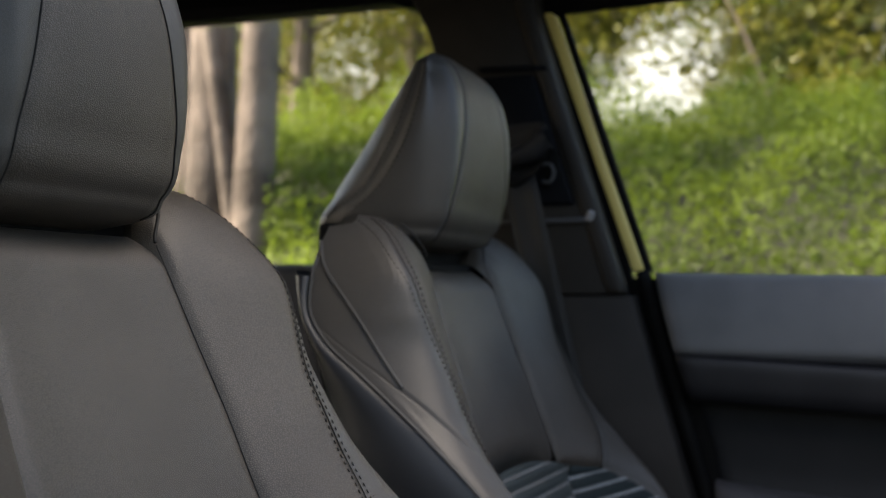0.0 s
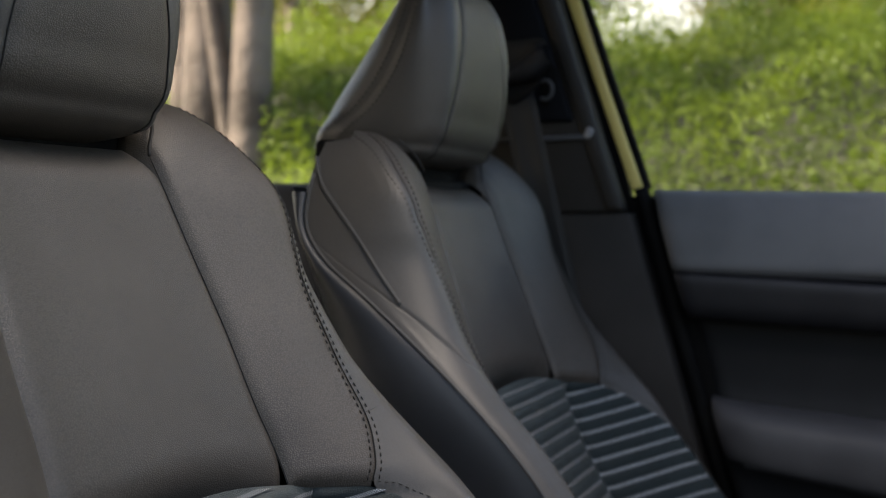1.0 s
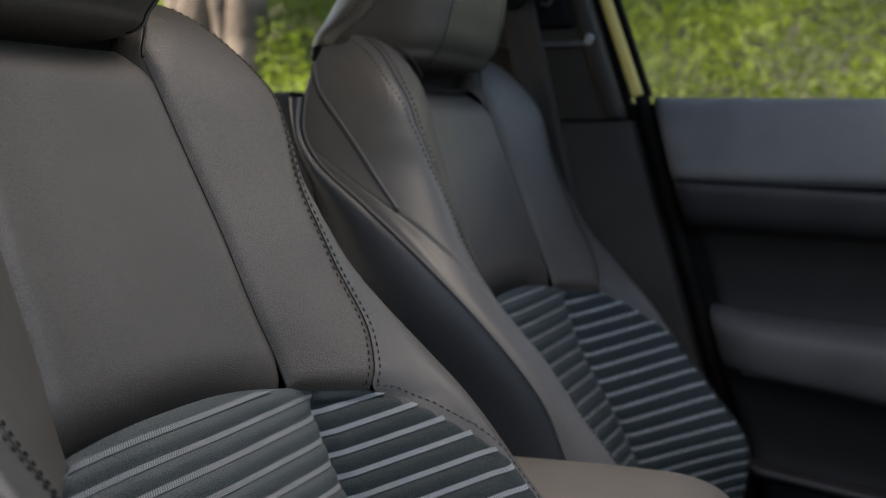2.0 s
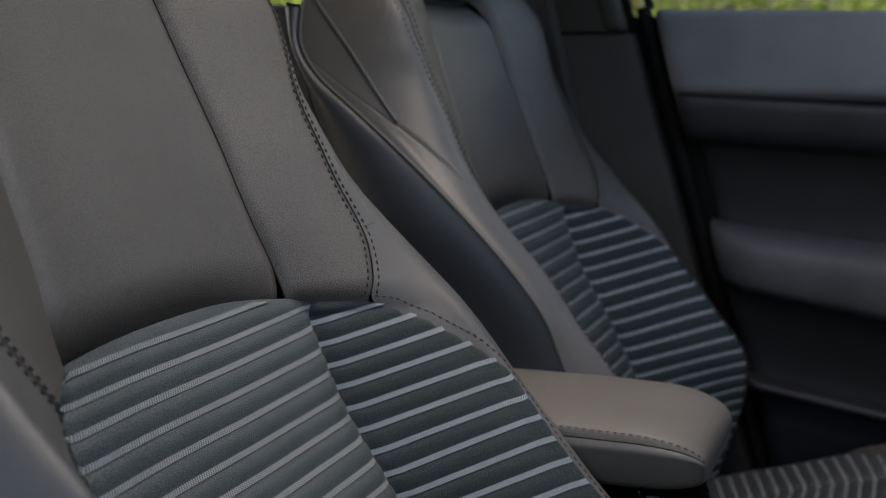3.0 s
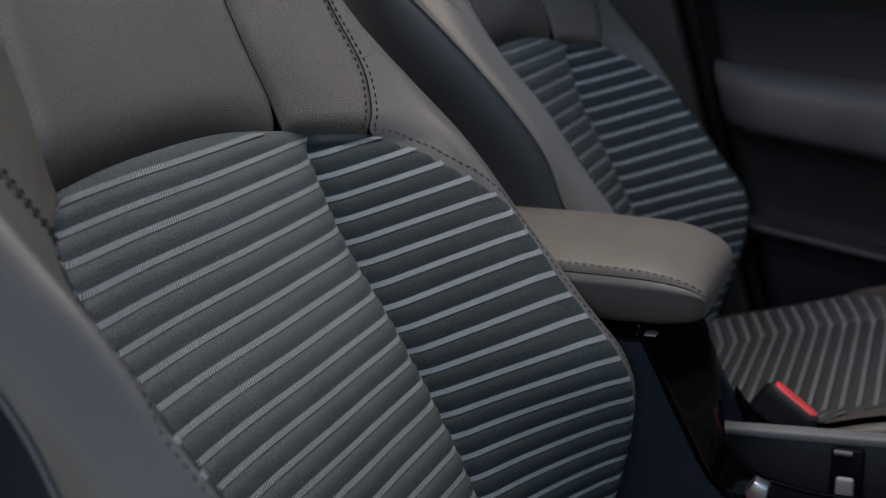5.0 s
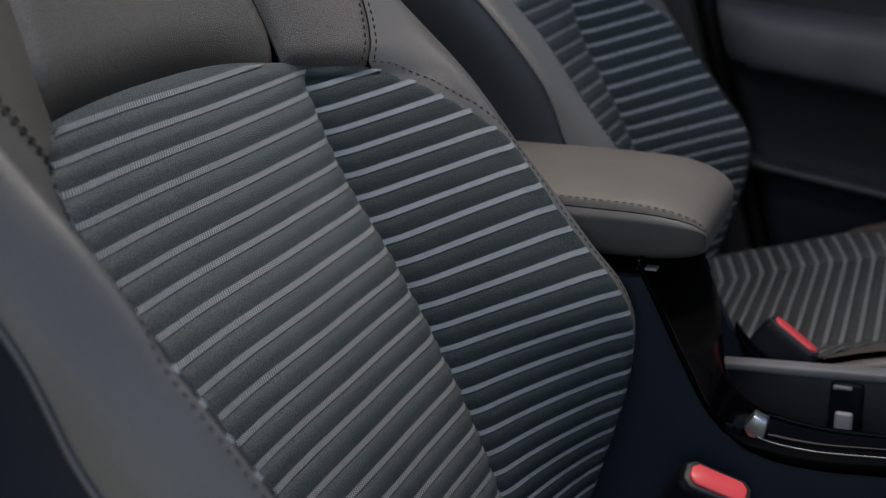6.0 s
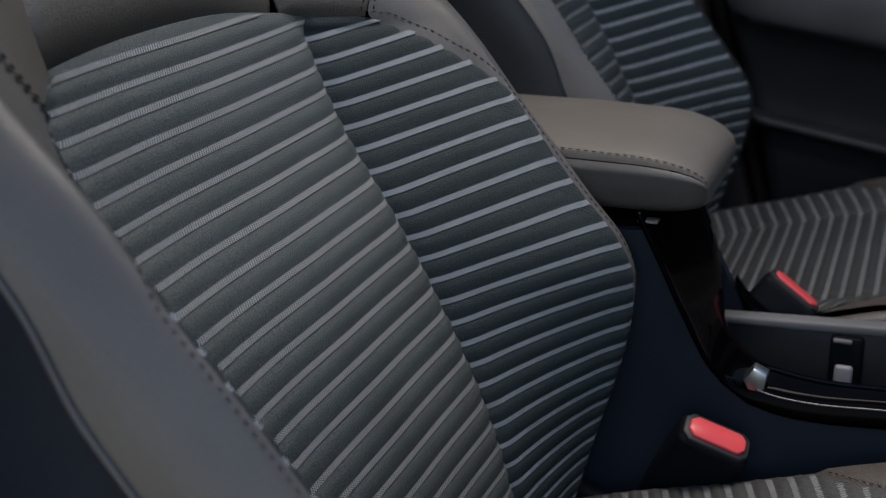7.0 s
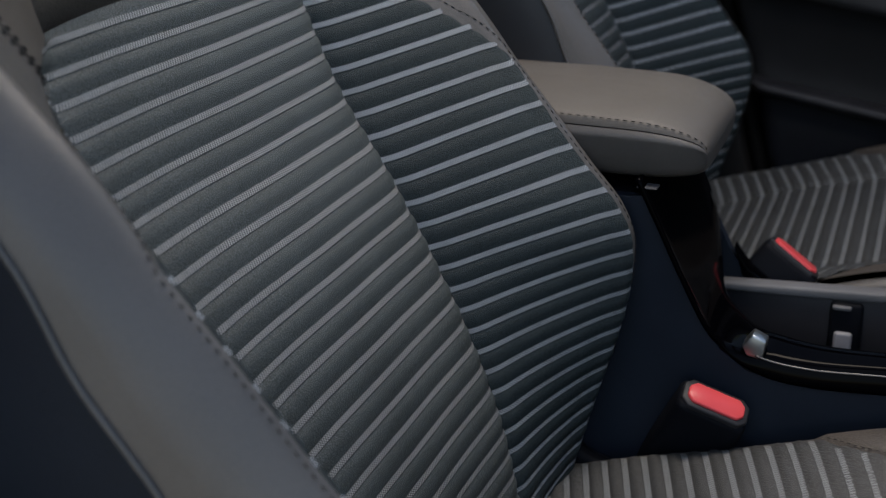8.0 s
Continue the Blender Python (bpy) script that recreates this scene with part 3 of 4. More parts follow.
    # black blocks and sheet added for the shaded gap below the headrest
    plug = block("plug", (0.256, 0.085, 0.115), (0, 0, 0), RUBBER, base, 0.006)
    plug.data.transform(Matrix.Translation((SEAT_X, 0.618, 0.972)))
    core = block("foam_core", (0.320, 0.060, 0.070), (0, 0, 0), RUBBER, base, 0.006)
    core.data.transform(Matrix.Translation((SEAT_X, 0.590, 0.958)))
    a, b = np.meshgrid(np.linspace(-1, 1, 15), np.linspace(0, 1, 8))
    top = np.stack([a * (0.150 - 0.06 * b), 0.556 + b * 0.065, 0.984 - neck + (0.050 + neck) * b ** 2], -1)
    sheet("top_cover", top + cx, RUBBER, base, "black sheet put in for the dark gap below the headrest")


def part_root(name, seat):
    """A small hidden frame inside the seat that carries one of its cushions."""
    at = {"cushion": (SEAT_X, 0.02, 0.29), "headrest": (SEAT_X, 0.575, 1.06)}[name]
    size = {"cushion": (0.40, 0.44, 0.05), "headrest": (0.10, 0.04, 0.08)}[name]
    ob = block(name, size, (0, 0, 0), PLASTIC_BLACK, seat, 0.01)
    ob.data.transform(Matrix.Translation(at))
    return ob


HZ = (1.004, 1.012, 1.030, 1.065, 1.117, 1.165, 1.198, 1.220, 1.232)
head_front = smooth_table(HZ, (0.579, 0.545, 0.5245, 0.5135, 0.509, 0.513, 0.524, 0.541, 0.560))
head_side = smooth_table(HZ, (0.622, 0.650, 0.656, 0.615, 0.580, 0.565, 0.560, 0.561, 0.565))
head_split = smooth_table(HZ, (0.78, 0.78, 0.78, 0.75, 0.665, 0.605, 0.575, 0.60, 0.75))
head_rear = smooth_table(HZ, (0.637, 0.680, 0.695, 0.681, 0.649, 0.620, 0.599, 0.585, 0.574))
head_w = smooth_table(HZ, (0.080, 0.104, 0.113, 0.117, 0.117, 0.112, 0.103, 0.085, 0.050))


def head_section(z):
    """Half a headrest at one height: 33 points of front, 30 of side, 36 of rear."""
    f, s, r, w = (float(t(z)) for t in (head_front, head_side, head_rear, head_w))
    k = np.clip((1.232 - z) / 0.03, 0.0, 1)
    c = float(head_split(z))
    front = spline([(0, f), (w * 0.5 * c, f + 0.0003), (w * c, f + 0.0018)], 33)
    side = spline([(w * c, f + 0.0018), (w * 0.84, f + 0.0055), (w * 0.955, f + 0.022 * k + 0.004), (w, f + 0.55 * (s - f) + 0.004), (w * 0.995, s - 0.002 * k)], 30)
    rear = spline([(w * 0.995, s - 0.002 * k), (w * 0.89, s + 0.36 * (r - s)), (w * 0.45, r - 0.004), (0, r)], 36)
    return np.vstack([front[:-1], side[:-1], rear])


def seat_head(seat):
    base = part_root("headrest", seat)
    cx = np.array([SEAT_X, 0, 0])
    zs = np.r_[np.linspace(1.004, 1.04, 16), np.linspace(1.045, 1.20, 34), np.linspace(1.204, 1.232, 16)]
    secs = np.array([np.c_[head_section(z), np.full(97, z)] for z in zs])       # rows, 97, 3
    front_i, side_i = 32, 61
    full = np.concatenate([secs[:, :front_i + 1][:, ::-1] * (-1, 1, 1), secs[:, 1:front_i + 1]], 1)
    sheet("front_panel", padded_out(full, 0.005, 0.003) + cx, LEATHER, base, "smooth grained leather front")
    for side in (-1, 1):
        sg = np.array([side, 1, 1])
        fl = side < 0
        sheet("side_panel", padded_out(secs[:, front_i:side_i + 1], 0.005, 0.003) * sg + cx, LEATHER_FINE, base, flip=fl)
        sheet("rear_panel", padded_out(secs[:, side_i:], 0.005, 0.003, (1, 0)) * sg + cx, LEATHER_FINE, base, flip=fl)
        cord("piping", (secs[4:-4, front_i] + (-0.0016, 0.0016, 0)) * sg + cx, 0.0007, THREAD, base, "dark cord along the seam", 6)
        for off in (-3, 3):
            stitches("stitching", (secs[6:-3, side_i + off] + (0.0006, 0.0002, 0)) * sg + cx, base, r=0.0008)
    ring = np.vstack([secs[0], (secs[0] * (-1, 1, 1))[::-1]]) + cx
    rim = np.vstack([secs[-1], (secs[-1] * (-1, 1, 1))[::-1]]) + cx
    for loop, nm in ((ring, "underside"), (rim, "crown")):
        mid = loop.mean(0)
        lat = np.stack([loop, mid + (loop - mid) * 0.5 + (0, 0, 0.002 if nm == "crown" else -0.002), mid + (loop - mid) * 0.02 + (0, 0, 0.003 if nm == "crown" else -0.003)])
        v, fcs = grid(lat, wrap=True, flip=nm == "underside")
        child(nm, mesh_of(nm, v, fcs, LEATHER_FINE), base)
    for side in (-1, 1):
        cord("post", np.array([(side * 0.055, 0.60, 0.96), (side * 0.055, 0.60, 1.00), (side * 0.055, 0.60, 1.04)]) + cx, 0.005, RUBBER, base, "headrest post", 10)


def padded_out(points, edge, depth, sides=(1, 1)):
    """As padded(), for the headrest: sinks towards its middle."""
    col = np.r_[0, np.linalg.norm(np.diff(points, axis=1), axis=2).mean(0).cumsum()]
    sink = sides[0] * np.exp(-(col / edge) ** 1.5) + sides[1] * np.exp(-((col[-1] - col) / edge) ** 1.5)
    mid = (head_front(points[:, 0, 2]) + head_rear(points[:, 0, 2])) / 2
    n = points - np.stack([0 * mid, mid, points[:, 0, 2]], -1)[:, None]
    n /= np.maximum(np.linalg.norm(n, axis=2, keepdims=True), 1e-9)
    return points - n * (depth * sink)[None, :, None]


# seat cushion: height along its length
KY = (-0.30, -0.26, -0.20, -0.10, 0.00, 0.06, 0.12, 0.20, 0.27)
cush_mid = smooth_table(KY, (0.335, 0.390, 0.417, 0.420, 0.408, 0.396, 0.381, 0.354, 0.332))
cush_crest = smooth_table(KY, (0.345, 0.402, 0.436, 0.445, 0.432, 0.414, 0.395, 0.372, 0.348))
CUSH_SEAM, CUSH_EDGE = 0.150, 0.232


def cushion_point(u, y):
    u, y = np.broadcast_arrays(np.asarray(u, float), np.asarray(y, float))
    m, c = cush_mid(y), cush_crest(y)
    t = np.clip((np.abs(u) - 0.11) / (CUSH_EDGE - 0.11), 0, None)
    rise = np.where(t < 1, t * t * (3 - 2 * t), 1 - 0.9 * (t - 1) ** 2 * 6)
    return np.stack([u, y, m + (c - m) * rise], -1)


def seat_cushion(seat):
    base = part_root("cushion", seat)
    cx = np.array([SEAT_X, 0, 0])
    step, share = 0.0158, 0.33
    start = 0.262

    def up(points):
        n = normals(points)
        return n if n[..., 2].mean() > 0 else -n

    def pads(s):
        g = np.clip((((start - s) / step) % 1.0 - share) / (1 - share), 0, 1)
        return np.sin(np.pi * g) ** 0.6
    slant = 0.30
    a, b = np.meshgrid(np.linspace(-1, 1, 31), np.linspace(0, 1, 220))
    y = 0.27 - b * 0.51
    p = cushion_point(a * CUSH_SEAM, y)
    d = np.exp(-((1 - np.abs(a)) * CUSH_SEAM / 0.005) ** 1.5)
    p = p + up(p) * (0.0022 * pads(y) - 0.003 * d)[..., None]
    sheet("ribbed_panel", p + cx, PAD_SEAT, base, "dark padded ribs", flip=True)
    for k in range(31):
        yt = start - k * step
        aa, bb = np.meshgrid(np.linspace(-1, 1, 31), np.linspace(0, 1, 4))
        s = cushion_point(aa * CUSH_SEAM, yt - bb * step * share)
        s[..., 2] -= 0.003 * np.exp(-((1 - np.abs(aa)) * CUSH_SEAM / 0.005) ** 1.5)
        sheet("woven_strip", s + up(s) * 0.0005 + cx, WEAVE_SEAT, base, flip=True)
    for side in (-1, 1):
        sg = np.array([side, 1, 1])
        fl = side > 0
        front = lambda a: np.interp(a, (0, 0.4, 0.75, 1.0), (-0.10, -0.02, 0.035, 0.062))
        a, b = np.meshgrid(np.linspace(0, 1, 21), np.linspace(0, 1, 200))
        y = 0.27 + b * (front(a) - 0.27)
        u = CUSH_SEAM + a * (CUSH_EDGE - CUSH_SEAM)
        p = cushion_point(u, y)
        d = np.maximum(np.exp(-((u - CUSH_SEAM) / 0.005) ** 1.5), np.exp(-((CUSH_EDGE - u) / 0.005) ** 1.5))
        p = p + up(p) * (0.0022 * pads(y - slant * (u - CUSH_SEAM)) - 0.003 * d)[..., None]
        sheet("ribbed_bolster", p * sg + cx, PAD_SEAT, base, "dark padded ribs", flip=fl)
        for k in range(31):
            aa, bb = np.meshgrid(np.linspace(0.0, 1.0, 21), np.linspace(0, 1, 4))
            uu = CUSH_SEAM + aa * (CUSH_EDGE - CUSH_SEAM)
            yy = start - k * step - bb * step * share + slant * (uu - CUSH_SEAM)
            keep = (yy[-1] > front(aa[0])) & (yy[0] < 0.268)
            if keep.sum() < 3:
                continue
            s = cushion_point(uu[:, keep], yy[:, keep])
            s[..., 2] -= 0.003 * np.maximum(np.exp(-((uu[:, keep] - CUSH_SEAM) / 0.005) ** 1.5), np.exp(-((CUSH_EDGE - uu[:, keep]) / 0.005) ** 1.5))
            sheet("woven_strip", (s + up(s) * 0.0007) * sg + cx, WEAVE_SEAT, base, flip=fl)
        # smooth leather corner ahead of the ribs
        a, b = np.meshgrid(np.linspace(0, 1, 21), np.linspace(0, 1, 30))
        y = front(a) + b * (-0.295 - front(a))
        u = CUSH_SEAM + a * (CUSH_EDGE - CUSH_SEAM)
        p = cushion_point(u, y)
        dd = np.exp(-((front(a) - y) / 0.005) ** 1.5)
        p = p + up(p) * (0.002 - 0.004 * dd)[..., None]
        sheet("bolster_corner", p * sg + cx, LEATHER, base, "smooth leather corner of the cushion", flip=fl)
        aa = np.linspace(0.05, 0.98, 40)
        q = cushion_point(CUSH_SEAM + aa * (CUSH_EDGE - CUSH_SEAM), front(aa) - 0.006) + (0, 0, 0.0016)
        stitches("stitching", q * sg + cx, base)
        # side of the cushion
        a, b = np.meshgrid(np.linspace(0, 1, 14), np.linspace(0, 1, 60))
        y = 0.285 - b * 0.58
        ang = a * np.pi / 2
        top = cushion_point(np.full_like(y, CUSH_EDGE), y)[..., 2]
        u = CUSH_EDGE + 0.014 * np.sin(np.minimum(ang * 1.6, np.pi / 2))
        z = top - 0.003 - 0.014 * (1 - np.cos(np.minimum(ang * 1.6, np.pi / 2))) - np.maximum(a - 0.45, 0) * 0.26
        p = np.stack([u, y, z], -1)
        p[:, 0, 2] -= 0.003
        sheet("side_skirt", p * sg + cx, LEATHER_FINE, base, flip=fl)
    a, b = np.meshgrid(np.linspace(-1, 1, 21), np.linspace(0, 1, 10))
    f = cushion_point(a * 0.245, np.full_like(a, -0.30))
    f[..., 1] += -0.006 * np.sin(np.pi * b)
    f[..., 2] -= b * 0.11
    sheet("front_skirt", f + cx, LEATHER_FINE, base, flip=True)


def build_seat(door_side):
    seat = thing("car_seat", (SEAT_X, 0.05, 0.205), "grey leather front car seat with pale-striped ribbed middle on carpet", "car seat", "front seats")
    seat_back(seat, door_side)
    seat_head(seat)
    seat_cushion(seat)
    # adjuster box, runners and recliner cover
    block("runner", (0.04, 0.50, 0.03), (SEAT_X - 0.19, 0.03, 0.222), PLASTIC_BLACK, seat, 0.004, label="seat runner")
    block("runner", (0.04, 0.50, 0.03), (SEAT_X + 0.19, 0.03, 0.222), PLASTIC_BLACK, seat, 0.004, label="seat runner")
    block("seat_pan", (0.44, 0.50, 0.06), (SEAT_X, 0.0, 0.262), PLASTIC_BLACK, seat, 0.01)
    for side in (-1, 1):
        prism("recliner_cover", [(0.16, 0.25), (0.36, 0.25), (0.40, 0.40), (0.36, 0.46), (0.24, 0.36), (0.15, 0.33)], "x", SEAT_X + side * 0.250 - 0.010, SEAT_X + side * 0.250 + 0.010, PLASTIC_BLACK, seat, 0.006)
    return settle(seat)


driver_seat = build_seat(-1)
passenger_seat = build_seat(1)
passenger_seat.location.x += SEAT_STEP
for c in passenger_seat.children:                 # its cushion is set higher
    if c.name.split(".")[0] == "cushion":
        c.location += Vector((0, 0.03, 0.034))


def recline(seat, degrees):
    """Leans backrest and headrest forwards about the hips."""
    hip = Vector((SEAT_X, 0.38, 0.66)) - Vector(driver_seat.location)
    for c in seat.children:
        if c.name.split(".")[0] in ("backrest", "headrest"):
            c.matrix_basis = Matrix.Translation(hip) @ pose(0, 0, 0, degrees) @ Matrix.Translation(-hip) @ c.matrix_basis


recline(passenger_seat, 3.0)


# ---- the car round them ----
tagged(block("car_floor", (1.50, 2.6, 0.06), (1.08, 0.45, 0.172), CARPET, None, 0.01), "black carpeted floor of the car", "floor", kind="structure")
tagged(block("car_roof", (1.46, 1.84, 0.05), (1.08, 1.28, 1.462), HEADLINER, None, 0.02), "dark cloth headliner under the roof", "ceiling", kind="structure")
# unseen rails leave an assumed opening that lets light down on the seats
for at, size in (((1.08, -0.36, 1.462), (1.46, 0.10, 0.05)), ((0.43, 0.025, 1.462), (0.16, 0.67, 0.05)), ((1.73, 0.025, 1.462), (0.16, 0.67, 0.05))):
    tagged(block("roof_rail", size, at, HEADLINER, None, 0.01), "dark cloth rail round an added, unseen roof opening", "ceiling", kind="structure")
tagged(block("wall_front", (1.44, 0.45, 0.75), (1.08, -0.60, 0.58), PLASTIC_BLACK, None, 0.02), "plain dark bulkhead in front of the seats", "wall", kind="structure")
tagged(block("wall_rear", (1.40, 0.14, 0.70), (1.08, 1.75, 0.56), SIDE, None, 0.03), "plain dark wall behind the rear bench", "wall", kind="structure")
# unseen pillar and slab, added to keep sun and side light out
tagged(prism("wall_near_pillar", [(0.46, 0.2), (0.66, 0.2), (0.72, 1.44), (0.60, 1.44), (0.50, 1.0)], "x", 0.29, 0.37, PLASTIC, None, 0.01), "unseen dark pillar beside the driver's seat, added to block sun", "pillar", kind="structure")
tagged(block("wall_near_side", (0.05, 1.15, 1.24), (0.33, 1.24, 0.82), PLASTIC_BLACK, None, 0.01), "unseen dark slab added to block light from the near rear side", "wall", kind="structure")


def passenger_door():
    d = thing("passenger_door", (1.80, -0.2, 0.25), "closed front passenger door with grey soft trim and yellow window frame", "car door")

    def rear_y(z):
        return 0.361 - 0.285 * (0.992 - z)

    def panel(name, profile, mat, label="", n=40, y_front=-0.75, cols=30, drop=0.0, round_off=0.016, run=0.0):
        """A length of door trim: profile of (x, z), drawn from the door's rear edge forwards; drop: how far it falls per metre; run: how much more its lower edge does."""
        line = spline(profile, n)
        s = np.linspace(0, 1, cols) ** 1.6
        y = rear_y(line[:, 1])[:, None] + s[None, :] * (y_front - rear_y(line[:, 1])[:, None])
        z = line[:, 1][:, None] - (drop + run * np.linspace(0, 1, n) ** 2)[:, None] * (rear_y(line[:, 1])[:, None] - y)
        x = np.broadcast_to(line[:, 0][:, None], y.shape).copy()
        edge = np.clip((rear_y(line[:, 1])[:, None] - y) / (2.0 * round_off - 0.016), 0, 1)
        x = x + round_off * (1 - np.sqrt(np.maximum(1 - (1 - edge) ** 2, 0)))
        return sheet(name, np.stack([x, y, z], -1), mat, d, label)
    panel("upper_pad", [(1.815, 0.985), (1.800, 0.9955), (1.778, 0.997), (1.757, 0.985), (1.745, 0.955), (1.738, 0.915), (1.737, 0.893), (1.742, 0.886)], PLASTIC_SOFT, "soft grey upper door pad", drop=0.022)
    panel("middle_pad", [(1.742, 0.889), (1.735, 0.882), (1.735, 0.860), (1.740, 0.838), (1.752, 0.826), (1.790, 0.822)], PLASTIC, "darker stitched door pad", drop=0.055)
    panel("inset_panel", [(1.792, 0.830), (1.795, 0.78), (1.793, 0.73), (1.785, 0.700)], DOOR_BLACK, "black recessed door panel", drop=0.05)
    panel("armrest", [(1.790, 0.716), (1.755, 0.718), (1.722, 0.712), (1.706, 0.698), (1.702, 0.672), (1.708, 0.646), (1.722, 0.640)], PLASTIC_MID, "soft dark door armrest", drop=0.092, round_off=0.045, run=0.075)
    s = np.linspace(0, 1, 50)
    y = rear_y(0.640) - 0.030 - s ** 1.4 * 1.0
    cord("armrest_lip", np.stack([1.7205 + 0 * s, y, 0.6425 - 0.167 * (rear_y(0.640) - y)], -1), 0.0022, PLASTIC_MID, d, "thin lip below the armrest", 6)
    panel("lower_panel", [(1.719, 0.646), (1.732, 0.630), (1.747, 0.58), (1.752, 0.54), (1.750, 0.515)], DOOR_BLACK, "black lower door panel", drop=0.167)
    panel("pocket_rim", [(1.752, 0.520), (1.735, 0.519), (1.722, 0.514), (1.722, 0.506), (1.735, 0.500), (1.755, 0.498)], PLASTIC, "rim of the door pocket", drop=0.17)
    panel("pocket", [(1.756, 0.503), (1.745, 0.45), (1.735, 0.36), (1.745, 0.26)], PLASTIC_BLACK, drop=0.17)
    s = np.linspace(0, 1, 60)
    crease = np.stack([1.7355 + 0 * s, rear_y(0.888) - 0.012 - s * 1.0, 0.8885 - 0.04 * s], -1)
    cord("seam_ridge", crease, 0.0014, PLASTIC, d, "", 6)
    prism("inner_shell", [(-0.75, 0.25), (0.165, 0.25), (0.400, 0.990), (-0.75, 0.965)], "x", 1.798, 1.818, RUBBER, d, 0.0, "black inner shell of the door")
    # outer skin
    prism("door_skin", [(-0.75, 0.25), (0.17, 0.25), (0.36, 0.985), (-0.75, 0.965)], "x", 1.822, 1.862, YELLOW, d, 0.008, "yellow painted outer skin")
    # window frame: rear upright and top rail
    prism("window_frame", [(0.379, 1.002), (0.396, 0.998), (0.5255, 1.375), (0.510, 1.375)], "x", 1.795, 1.815, YELLOW, d, 0.003, "yellow painted window frame")
    prism("frame_rail", [(0.530, 1.370), (0.530, 1.425), (-0.10, 1.43), (-0.75, 1.12), (-0.75, 1.09), (-0.09, 1.395)], "x", 1.795, 1.815, RUBBER, d, 0.003, "black top rail of the window")
    prism("window_seal", [(0.369, 1.001), (0.379, 0.996), (0.510, 1.390), (0.500, 1.390)], "x", 1.797, 1.812, RUBBER, d, 0.003, "black rubber window seal")
    pane = prism("window_pane", [(0.374, 0.99), (0.505, 1.388), (-0.09, 1.398), (-0.73, 1.10), (-0.73, 0.965)], "x", 1.805, 1.808, GLASS, d, 0.0, "clear glass pane")
    pane.visible_shadow = False
    # weather strip down the rear edge
    z = np.linspace(0.26, 1.0, 40)
    cord("door_seal", np.stack([1.782 + 0 * z, rear_y(z) + 0.016, z], -1), 0.010, RUBBER, d, "black rubber door seal", 10)
    return settle(d)


passenger_door()


def b_pillar():
    p = thing("pillar_trim", (1.76, 0.45, 0.22), "dark plastic trim of the pillar behind the passenger's seat", "pillar trim")
    prism("backing", [(0.13, 0.22), (0.60, 0.22), (0.62, 0.98), (0.66, 1.25), (0.70, 1.36), (0.735, 1.44), (0.53, 1.44), (0.395, 0.98)], "x", 1.802, 1.818, RUBBER, p, 0.0, "black pillar behind the trim")
    prism("lower_trim", [(0.178, 0.25), (0.60, 0.25), (0.62, 0.966), (0.387, 0.966)], "x", 1.745, 1.80, PLASTIC_PILLAR, p, 0.004)
    prism("upper_trim", [(0.398, 0.967), (0.615, 0.967), (0.652, 1.25), (0.672, 1.315), (0.684, 1.353), (0.702, 1.385), (0.73, 1.44), (0.53, 1.44), (0.520, 1.36)], "x", 1.741, 1.79, PLASTIC_PILLAR, p, 0.004)
    prism("front_edge", [(0.394, 0.968), (0.420, 0.968), (0.560, 1.40), (0.535, 1.40)], "x", 1.735, 1.778, PLASTIC_PILLAR, p, 0.008, "grey edge strip of the pillar")
    prism("inset", [(0.462, 1.09), (0.560, 1.09), (0.600, 1.275), (0.520, 1.275)], "x", 1.733, 1.75, PLASTIC_BLACK, p, 0.006, "recess of the belt guide")
    prism("ledge", [(0.440, 1.0655), (0.580, 1.0655), (0.585, 1.0705), (0.440, 1.0735)], "x", 1.732, 1.752, PLASTIC_MID, p, 0.002, "thin ledge with a worn edge")
    block("worn_corner", (0.010, 0.011, 0.016), (1.735, 0.441, 1.0745), WORN, p, 0.004, (20, 0, 0), "corner of the ledge, worn bright")
    prism("slot", [(0.500, 1.278), (0.600, 1.281), (0.603, 1.290), (0.503, 1.287)], "x", 1.733, 1.752, PLASTIC_BLACK, p, 0.003)
    # height adjuster of the belt: a rounded hood over a dark mouth, with a loop at its front
    prism("groove", [(0.505, 1.2055), (0.60, 1.2035), (0.60, 1.2115), (0.508, 1.2125)], "x", 1.734, 1.752, RUBBER, p, 0.002)
    rows = lambda first, last, xs: np.array([np.c_[np.full(40, x), first + f * (last - first)] for f, x in xs])
    top = spline([(0.499, 1.197), (0.507, 1.206), (0.528, 1.208), (0.554, 1.207), (0.62, 1.205)], 40)
    crease = spline([(0.4985, 1.195), (0.507, 1.1965), (0.514, 1.190), (0.529, 1.176), (0.554, 1.168), (0.62, 1.160)], 40)
    lip = spline([(0.489, 1.169), (0.497, 1.158), (0.505, 1.149), (0.525, 1.143), (0.554, 1.141), (0.62, 1.140)], 40)
    low = spline([(0.500, 1.146), (0.512, 1.127), (0.526, 1.117), (0.540, 1.111), (0.556, 1.118), (0.62, 1.118)], 40)
    sheet("hood_face", rows(top, crease, ((0, 1.742), (0.1, 1.728), (0.5, 1.724), (0.85, 1.722), (1, 1.718))), PLASTIC_PILLAR, p, "sunk face of the belt guide", flip=True)
    sheet("belt_guide", rows(crease, lip, ((0, 1.719), (0.06, 1.708), (0.2, 1.701), (0.45, 1.697), (0.7, 1.699), (0.9, 1.707), (1, 1.722))), PLASTIC, p, "rounded hood of the belt guide", flip=True)
    sheet("mouth", rows(lip, low, ((0, 1.722), (0.2, 1.704), (0.6, 1.700), (0.9, 1.699), (1, 1.706))), RUBBER, p, "dark mouth that the belt runs from", flip=True)
